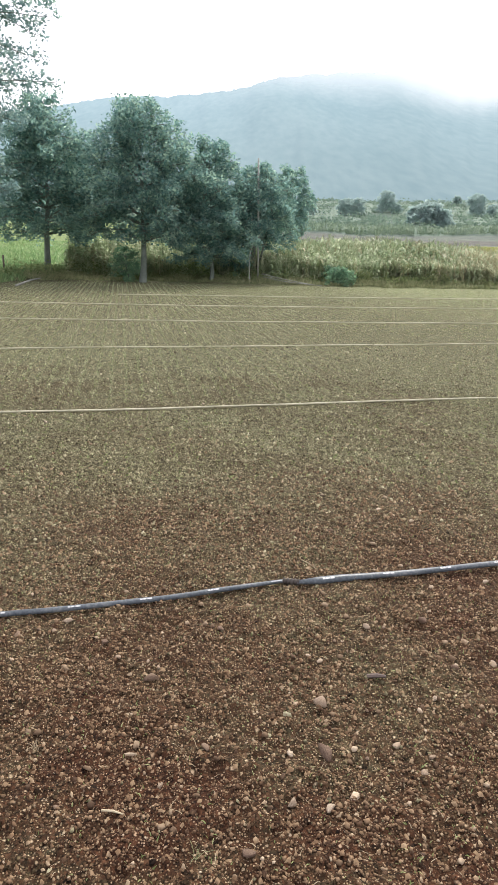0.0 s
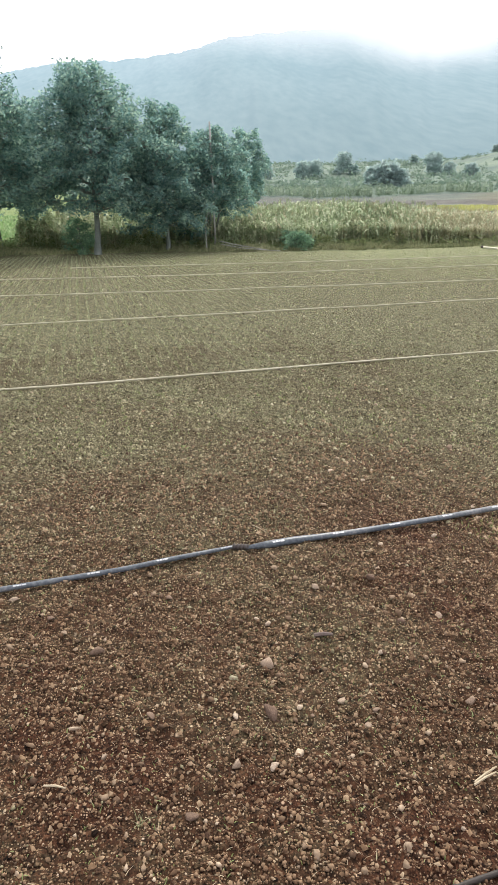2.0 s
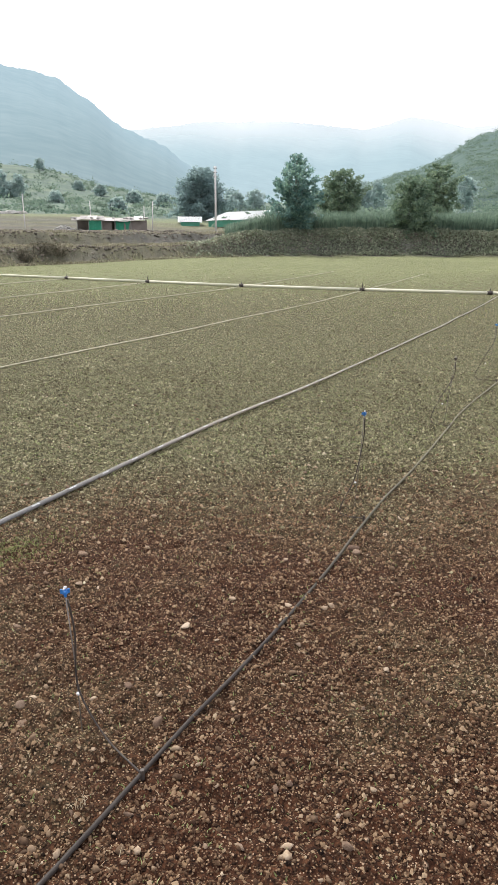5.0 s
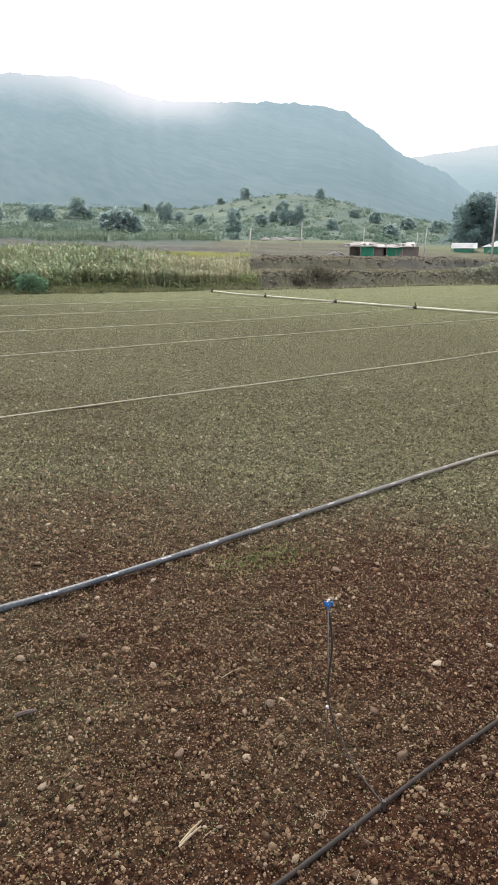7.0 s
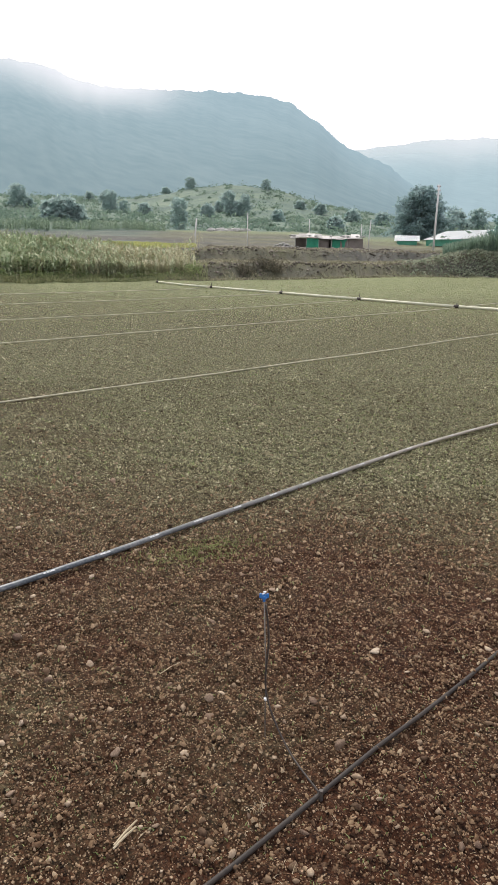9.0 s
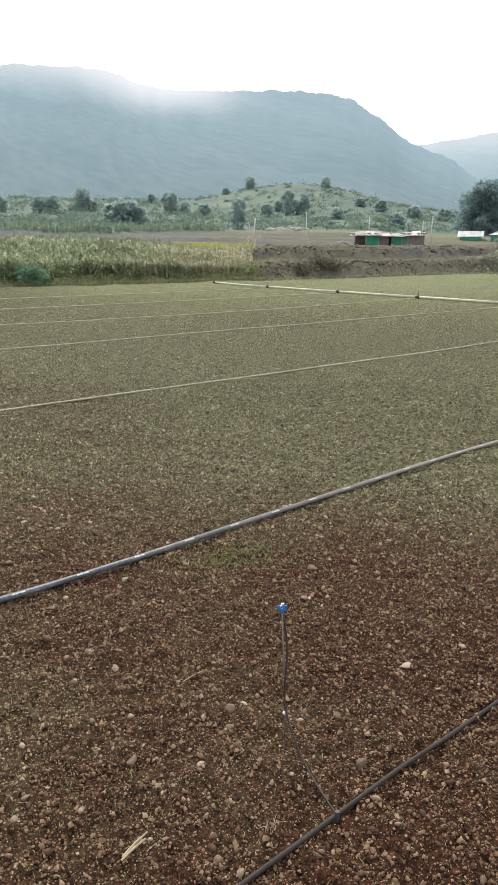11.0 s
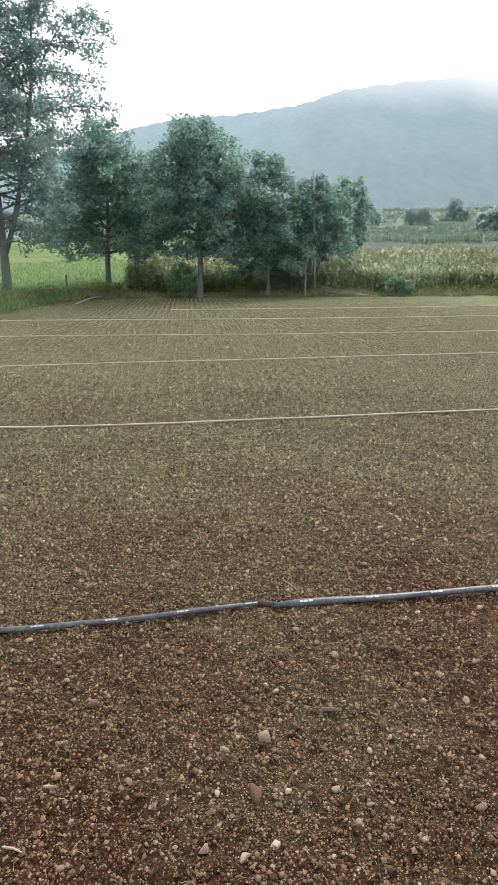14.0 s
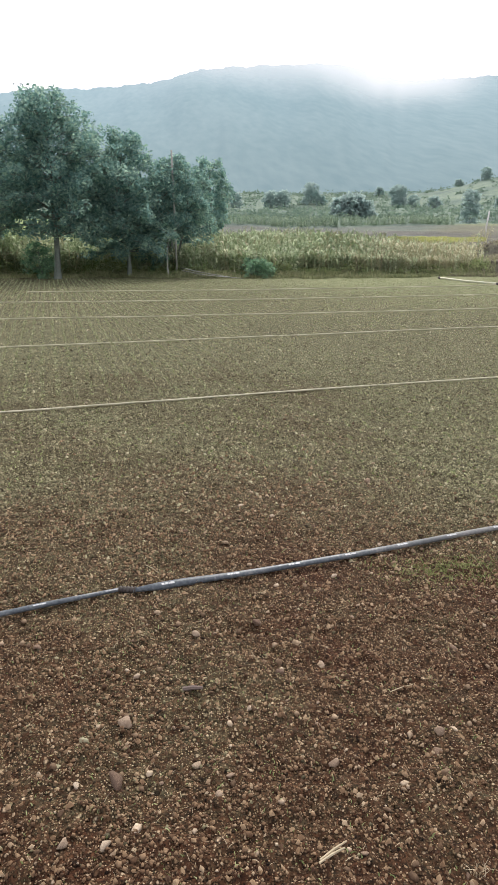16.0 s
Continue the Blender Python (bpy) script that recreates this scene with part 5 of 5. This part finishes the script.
utility_pole((47.9, 71.0), 5.2, 0.055, CONCRETE, "slim pale pole behind the shed", 0)
utility_pole((53.6, 66.7), 5.2, 0.065, CONCRETE, "slim pale pole beside the shed", 0, (0.2, 0))
utility_pole((53.0, 67.4), 4.7, 0.06, CONCRETE, "slim pale pole beside the shed", 0)

post = anchor("fence_post", (-9.9, 28.4, land_at(-9.9, 28.4)), "short dark wooden post at the field edge", "post")
hose_piece("stake", np.array([[0, 0, -0.1], [0.01, 0, 0.4], [0.0, 0.02, 0.75]]), [0.045, 0.04, 0.035], TWIG, post, sides=6)
for nm, a, b, c, rr, lab in (("bamboo_pole", (0.5, 28.85, 0.42), (1.2, 28.6, 0.26), (2.5, 28.15, 0.06), 0.022, "fallen pale bamboo pole leaning off the bank"), ("bamboo_pole", (0.55, 28.8, 0.3), (1.5, 28.4, 0.14), (2.9, 28.0, 0.04), 0.018, "fallen pale bamboo pole leaning off the bank"), ("fallen_branch", (-7.75, 23.2, 0.04), (-7.85, 25.0, 0.12), (-8.1, 27.2, 0.1), 0.035, "pale bare fallen branch at the grassy bank"), ("tree_stake", (-0.02, 28.95, 0.0), (0.0, 29.0, 1.3), (0.6, 29.2, 2.3), 0.03, "thin bent pale stem beside the pole")):
    q = curve_points([a, b, c], 0.2)
    v, f, caps = tube(q, np.linspace(rr, rr * 0.7, len(q)), 6)
    thing(nm, v, [tuple(k) for k in f.tolist()] + [tuple(dict.fromkeys(k)) for k in caps.tolist()], WOODPOLE, lab, "pole" if "pole" in nm else "branch", smooth=True)


# ---- buildings on the terrace ----
def bearing(a, b):
    return math.atan2(b[1] - a[1], b[0] - a[0])


def low_shed():
    a, b = np.array([42.6, 66.0]), np.array([48.75, 61.6])
    t = bearing(a, b)
    ln = float(np.linalg.norm(b - a))
    e = anchor("farm_shed", (a[0], a[1], 1.72), "low makeshift farm shed with green tarpaulins and a patched roof", "shed")
    e.rotation_euler = (0, 0, t)
    part("mud_wall", box_bm(2.5, 0.25, 1.15, (ln - 1.25, 0.1, 0.57), 0, 0.02), MUD, e, "brown mud-brick end wall")
    part("mud_wall", box_bm(1.2, 0.2, 1.1, (3.2, 0.25, 0.55), 0, 0.02), MUD, e)
    part("back_wall", box_bm(ln, 0.2, 1.2, (ln / 2, 3.0, 0.6), 0, 0.02), MUD, e)
    part("side_wall", box_bm(0.2, 2.8, 1.2, (ln - 0.1, 1.6, 0.6), 0, 0.02), MUD, e)
    for x0, w in ((1.35, 1.4), (4.2, 1.6)):
        n1, n2 = 12, 6
        xs, zs = np.meshgrid(np.linspace(0, w, n1), np.linspace(0.05, 1.15, n2), indexing="ij")
        ys = 0.05 * np.sin(xs * 9) * (1.2 - zs) - 0.04 * zs
        v = np.stack([x0 + xs, ys, zs], -1).reshape(-1, 3)
        v = np.concatenate([v, v + [0, 0.02, 0]])
        m_ = n1 * n2
        f = [(i * n2 + j, (i + 1) * n2 + j, (i + 1) * n2 + j + 1, i * n2 + j + 1) for i in range(n1 - 1) for j in range(n2 - 1)]
        f += [tuple(q + m_ for q in reversed(k)) for k in f]
        part_mesh("tarpaulin", mesh_from("tarpaulin", v, f, TARP, True), e, "hanging bright green tarpaulin")
    for x0 in (0.1, 1.3, 2.7, 4.1, 5.8):
        hose_piece("post", np.array([[x0, -0.02, -0.1], [x0 + 0.02, -0.02, 0.6], [x0, -0.02, 1.25]]), 0.05, WOODPOLE, e, sides=6)
    rg = np.random.default_rng(90)
    for k in range(9):
        w = ln / 9 + 0.16
        bm = box_bm(w, 3.6, 0.035, (0, 0, 0), 0, 0.006)
        bmesh.ops.transform(bm, verts=bm.verts, matrix=Matrix.Translation((k * ln / 9 + w / 2 - 0.5, 1.4, 1.36 + 0.12 * math.sin(k * 0.9) + 0.02 * (k % 2))) @ Matrix.Rotation(rg.uniform(0.09, 0.15), 4, "X") @ Matrix.Rotation(rg.uniform(-0.05, 0.05), 4, "Z"))
        part("roof_sheet", bm, ROOFING, e, "patched grey roof sheet")
    for k in range(16):
        bm = bmesh.new()
        bmesh.ops.create_icosphere(bm, subdivisions=2, radius=1, matrix=Matrix.Translation((rg.uniform(-0.3, ln), rg.uniform(-0.2, 1.6), 1.42)) @ Matrix.Rotation(rg.uniform(0, 3), 4, "Z") @ Matrix.Diagonal((rg.uniform(0.2, 0.42), rg.uniform(0.12, 0.25), 0.09, 1)))
        for q in bm.verts:
            q.co += Vector(rg.normal(size=3) * 0.015)
        part("sack", bm, SACK, e, "whitish sack weighing down the roof", True)
    return e


low_shed()


def white_shed(a, b, depth, wall_h, ridge_h, z, label, ribs):
    t = bearing(a, b)
    ln = math.hypot(b[0] - a[0], b[1] - a[1])
    e = anchor("white_roofed_shed", (a[0], a[1], z), label, "shed", "white-roofed sheds")
    e.rotation_euler = (0, 0, t)
    part("front_wall", box_bm(ln, 0.15, wall_h, (ln / 2, 0, wall_h / 2)), GREENWALL, e, "green sheet wall")
    part("back_wall", box_bm(ln, 0.15, wall_h, (ln / 2, depth, wall_h / 2)), GREENWALL, e)
    for x in (0.08, ln - 0.08):
        bm = bmesh.new()
        vs = [bm.verts.new((x + s, y, q)) for s in (-0.07, 0.07) for y, q in ((0.08, 0), (depth - 0.08, 0), (depth - 0.08, wall_h), (depth / 2, ridge_h - 0.15), (0.08, wall_h))]
        bm.faces.new(vs[:5][::-1])
        bm.faces.new(vs[5:])
        for k in range(5):
            bm.faces.new((vs[k], vs[(k + 1) % 5], vs[5 + (k + 1) % 5], vs[5 + k]))
        part("gable_wall", bm, GREENWALL, e)
    slope = math.hypot(depth / 2 + 0.4, ridge_h - wall_h)
    for side in (0, 1):
        for k in range(ribs):
            w = (ln + 0.8) / ribs
            bm = bmesh.new()
            m_ = 9
            for i in range(m_):
                for s in (0, 1):
                    bm.verts.new((-0.4 + k * w + w * i / (m_ - 1), 0, s))
            vs = list(bm.verts)
            for i, q in enumerate(vs):
                s, step_ = q.co.z, (i // 2) % 2
                yy = -0.4 + (depth / 2 + 0.4) * s
                zz = wall_h - 0.4 * (ridge_h - wall_h) / (depth / 2) + (ridge_h - wall_h + 0.4 * (ridge_h - wall_h) / (depth / 2)) * s + 0.04 * step_ + 0.03
                q.co = Vector((q.co.x, yy if not side else depth - yy, zz))
            for i in range(m_ - 1):
                bm.faces.new((vs[2 * i], vs[2 * i + 2], vs[2 * i + 3], vs[2 * i + 1]))
            bmesh.ops.solidify(bm, geom=bm.faces[:], thickness=0.012)
            part("roof_sheet", bm, SHEET, e, "ribbed white roof sheet")
    return e


white_shed((69.5, 73.6), (66.0, 56.5), 6.5, 0.95, 2.05, 2.5, "long shed with green sheet walls and white ribbed roof", 8)
white_shed((66.6, 76.4), (68.6, 74.6), 4.0, 0.7, 1.35, 2.55, "small hut with a white ribbed roof beside the long shed", 3)

rg = np.random.default_rng(91)
for k in range(9):
    px, py = from_polar(26.3 + 0.35 * k + rg.uniform(-0.1, 0.1), 112 + rg.uniform(-2, 2))
    bm = bmesh.new()
    bmesh.ops.create_icosphere(bm, subdivisions=2, radius=1, matrix=Matrix.Diagonal((rg.uniform(0.5, 1.1), rg.uniform(0.3, 0.6), rg.uniform(0.2, 0.45), 1)))
    for q in bm.verts:
        q.co += Vector(rg.normal(size=3) * 0.06)
    me = bpy.data.meshes.new("spoil_mound")
    bm.to_mesh(me)
    bm.free()
    me.materials.append(SACK)
    o = tagged(new("spoil_mound", me), "pale mound of spoil and sheeting beyond the ploughed land", "mound", "pale mounds beyond the ploughed land")
    o.location = (px, py, land_at(px, py) + 0.1)

# ---- stones, crumbs and seedlings on the field ----
rng = np.random.default_rng(3)
STONES = "loose stones on the field"
shapes = [lump(2, rng, 0.1, 7) for _ in range(9)]
stone_meshes = [mesh_from("loose_stone", v * [1, 1, 0.62], f, STONE_ONE, False) for v, f in shapes]
known = [(0, 2.2, 0.03), (-0.116, 2.012, 0.026), (0.47, 2.94, 0.025), (1.35, 4.48, 0.034), (1.25, 2.14, 0.02), (1.61, 2.265, 0.02), (0.605, 2.205, 0.024), (1.92, 3.8, 0.03), (2.577, 2.153, 0.026), (-0.56, 2.536, 0.024), (0.95, 2.3, 0.03), (1.2, 1.93, 0.03), (0.01, 2.44, 0.03), (2.6, 2.185, 0.034)]
extra = fan_places(275, -30, 66, 1.15, 6.5, rng, 1.0)
for k, (sx, sy, sr) in enumerate(known + [(p[0], p[1], 0.008 + 0.012 * rng.uniform() ** 2.5) for p in extra]):
    o = tagged(new("loose_stone", stone_meshes[k % 9]), "pale rough stone lying on red-brown soil", "stone", STONES)
    o.location = (sx, sy, land_at(sx, sy) + sr * 0.3)
    o.rotation_euler = (rng.uniform(-0.3, 0.3), rng.uniform(-0.3, 0.3), rng.uniform(0, 6.28))
    o.scale = (sr * rng.uniform(0.85, 1.3), sr * rng.uniform(0.7, 1.0), sr)

angular = [lump(1, rng, 0.24, 5) for _ in range(12)]


def chip(k):
    r_ = np.random.default_rng(200 + k)
    return OCTA[0] * r_.uniform(0.6, 1.15, (6, 1)) * r_.uniform(0.7, 1.1, 3), OCTA[1]


chips = [chip(k) for k in range(10)]
caps_of = []
for k in range(12):
    r_ = np.random.default_rng(230 + k)
    ring = [[math.cos(a) * r_.uniform(0.7, 1.2), math.sin(a) * r_.uniform(0.5, 1.0), -0.15] for a in (0.4, 1.9, 3.3, 4.9)]
    ridge = [[r_.uniform(0.15, 0.5), r_.uniform(-0.3, 0.3), r_.uniform(0.35, 0.7)], [-r_.uniform(0.15, 0.5), r_.uniform(-0.3, 0.3), r_.uniform(0.3, 0.6)]]
    caps_of.append((np.array(ring + ridge), np.array([[3, 0, 4], [0, 1, 4], [1, 5, 4], [1, 2, 5], [2, 3, 5], [3, 4, 5]])))
pl = fan_places(13000, -48, 82, 0.95, 11.0, rng, 1.15)
size = (0.0045 + 0.0135 * rng.uniform(0, 1, len(pl)) ** 5.0) * (1 + 0.35 * ss(polar(pl[:, 0], pl[:, 1])[1], 3, 8))
pl[:, 2] += size * 0.2
olive = tilth_at(pl[:, 0], pl[:, 1]) + rng.normal(size=len(pl)) * 0.12 > 0.5
for mask, mat, lab in ((~olive, STONE, "scattered tan and grey pebbles over red-brown soil"), (olive, TILTH_GRIT, "scattered grey-tan pebbles over olive tilth")):
    v, f = scatter(angular, pl[mask], size[mask], rng, squash=0.75)
    thing("pebbles", v, f, mat, lab, "pebbles", kind="stuff")
pl = fan_places(60000, -46, 80, 0.95, 6.8, rng, 1.3)
pl = pl[rng.uniform(0, 1, len(pl)) > ss(polar(pl[:, 0], pl[:, 1])[1], 3.0, 6.6)]
size = (0.004 + 0.008 * rng.uniform(0, 1, len(pl)) ** 2.2) * (1 + 0.6 * ss(polar(pl[:, 0], pl[:, 1])[1], 2, 5.5))
olive = tilth_at(pl[:, 0], pl[:, 1]) + rng.normal(size=len(pl)) * 0.12 > 0.5
for mask, mat, lab in ((~olive, GRAVEL, "fine tan gravel mixed into the red-brown soil"), (olive, TILTH_GRIT, "fine grey-olive grit on the tilled soil")):
    v, f = scatter(caps_of, pl[mask], size[mask], rng, True, 1.35)
    thing("gravel", v, f, mat, lab, "gravel", kind="stuff")
pl = fan_places(140000, -44, 76, 0.95, 7.5, rng, 1.2)
clump = vnoise(pl[:, 0] * 5, pl[:, 1] * 5, 71) + 0.8 * vnoise(pl[:, 0] * 14, pl[:, 1] * 14, 72)
keep = clump + rng.normal(size=len(pl)) * 0.3 > -0.45
pl, clump = pl[keep], clump[keep]
size = (0.0042 + 0.0068 * rng.uniform(0, 1, len(pl)) ** 2.6) * (0.85 + 0.4 * np.clip(clump, 0, 1))
pl[:, 2] += size * 0.25
olive = tilth_at(pl[:, 0], pl[:, 1]) + rng.normal(size=len(pl)) * 0.12 > 0.46
for mask, mat, lab in ((~olive, CLOD, "loose crumbs and small clods of red-brown soil"), (olive, TILTH_CLOD, "loose crumbs and small clods of grey-olive soil")):
    v, f = scatter(chips, pl[mask], size[mask], rng, False, 0.9)
    thing("soil_crumbs", v, f, mat, lab, "soil", kind="stuff")
for n, mat, nm, lab, cat in ((60000, STONE_PALE, "far_pebbles", "small tan and pale stones scattered over the far field", "pebbles"), (90000, TILTH_CLOD, "far_clods", "grey-olive soil crumbs scattered over the far field", "soil")):
    pl = fan_places(n, -36, 72, 2.6, 30.0, rng, 1.1)
    az_f, r_f = polar(pl[:, 0], pl[:, 1])
    size = (0.006 + 0.01 * rng.uniform(0, 1, n) ** 2.2) * (1 + 1.3 * ss(r_f, 5, 28))
    ok = (r_f < np.interp(az_f, EDGE_AZ, EDGE_R) - 0.3) & (rng.uniform(0, 1, n) < ss(r_f, 2.4, 6.0) * (1 - 0.9 * ss(r_f, 14, 25)))
    v, f = scatter(caps_of, pl[ok], size[ok], rng, True, 1.5)
    thing(nm, v, f, mat, lab, cat, kind="stuff")

ROW = np.array([math.sin(radians(-10)), math.cos(radians(-10))])
ACROSS = np.array([ROW[1], -ROW[0]])


def sown(n, r0, r1, power, spacing, stray, jitter=0.014):
    """Seedling places, mostly on drilled rows."""
    p = fan_places(n, -32, 70, r0, r1, rng, power)
    c, s = p[:, :2] @ ACROSS, p[:, :2] @ ROW
    rows = rng.uniform(0, 1, n) > stray
    c = np.where(rows, np.round(c / spacing) * spacing + rng.normal(size=n) * jitter, c)
    xy = c[:, None] * ACROSS + s[:, None] * ROW
    az, r = polar(xy[:, 0], xy[:, 1])
    ok = r < np.interp(az, EDGE_AZ, EDGE_R) - 0.3
    xy = xy[ok]
    return np.stack([xy[:, 0], xy[:, 1], land(xy[:, 0], xy[:, 1])], -1)


pl = sown(7000, 1.1, 7.0, 1.0, 0.16, 0.35)
v1 = blades(pl, rng.uniform(0.004, 0.014, len(pl)), 0.004, rng, 1.2)
pl = sown(36000, 4.0, 22.0, 1.1, 0.16, 0.3)
v2 = blades(pl, rng.uniform(0.006, 0.02, len(pl)), 0.011, rng, 1.2)
pl = sown(44000, 12.0, 50.0, 1.3, 0.16, 0.3)
v3 = blades(pl, rng.uniform(0.012, 0.03, len(pl)), 0.022, rng, 1.2)
v, f = joined([v1, v2, v3])
thing("seedlings", v, f, SEEDLING, "tiny olive-green seedlings sprouting in faint drilled rows", "seedlings", kind="stuff")
pl = sown(90000, 6.5, 27.0, 1.25, 0.16, 0.12, 0.012)
az_f, r_f = polar(pl[:, 0], pl[:, 1])
keep = rng.uniform(0, 1, len(pl)) < ss(az_f, -30, -20) * (1 - ss(az_f, 0, 12))
pl = pl[keep]
v, f = blades(pl, rng.uniform(0.012, 0.026, len(pl)), 0.01 + 0.0009 * r_f[keep], rng, 0.9)
thing("row_seedlings", v, f, ROWLEAF, "pale yellow-green seedlings standing in straight drilled rows", "seedlings", kind="stuff")
c_ = np.array([1.42, 3.32])
xy = c_ + rng.normal(size=(900, 2)) * [0.17, 0.08]
v, f = blades(np.stack([xy[:, 0], xy[:, 1], land(xy[:, 0], xy[:, 1])], -1), rng.uniform(0.006, 0.018, 900), 0.006, rng, 1.3)
thing("weeds", v, f, WEED, "small patch of yellow-green weeds beside the hose", "weeds", kind="stuff")


# ---- sticks, straws and tufts ----
def stick(name, a, b, radius, mat, label, split=1):
    out = []
    for k in range(split):
        o = np.array([0.004 * k, 0.008 * k, 0])
        p, q = np.array([*a, land_at(*a) + radius + 0.003]) + o, np.array([*b, land_at(*b) + radius + 0.006]) + o * 2.2
        out.append(tube_piece(np.array([p, (p + q) / 2 + [0.002, 0.002, 0.002], q]), [radius, radius * 1.1, radius * 0.7], 6))
    v, f = joined(out)
    ends = []
    for k in range(split):
        o = k * 18
        ends += [tuple(o + j for j in range(6)), tuple(o + 12 + j for j in reversed(range(6)))]
    return thing(name, v, [tuple(q) for q in f.tolist()] + ends, mat, label, "stick")


stick("twig", (0.184, 2.572), (0.25, 2.567), 0.007, TWIG, "short dark purplish-brown twig on the soil")
stick("straw", (0.497, 1.899), (0.565, 1.925), 0.0032, STRAW, "split pale straw stalk on the soil", 2)
stick("straw", (-0.62, 1.98), (-0.56, 1.96), 0.003, STRAW, "short pale straw on the soil")
stick("straw", (0.03, 3.47), (0.09, 3.40), 0.0018, STRAW, "short pale straw beside the hose")
stick("straw", (0.86, 2.5), (0.95, 2.53), 0.0014, STRAW, "thin pale straw on the soil")
for k, (tx, ty) in enumerate(((2.05, 1.62), (-0.36, 1.86), (0.86, 1.83), (2.6, 1.6), (-0.86, 2.2), (2.2, 2.6))):
    rr = np.random.default_rng(120 + k)
    p = np.repeat(np.array([[tx, ty, land_at(tx, ty)]]), 16, 0) + rr.normal(size=(16, 3)) * [0.008, 0.008, 0]
    v, f = blades(p, rr.uniform(0.015, 0.04, 16), 0.0018, rr, 1.0)
    thing("grass_tuft", v, f, STRAW if k % 2 == 0 else VERGE, "small dry grass tuft on bare soil", "grass", "dry tufts on the field")
pl = fan_places(5200, -40, 72, 1.0, 5.5, rng, 1.3)
v, f = blades(pl + [0, 0, 0.003], rng.uniform(0.005, 0.012, len(pl)), 0.0016, rng, 2.4)
thing("straw_bits", v, f, STRAW, "short thin straw bits strewn over the soil", "straw", kind="stuff")
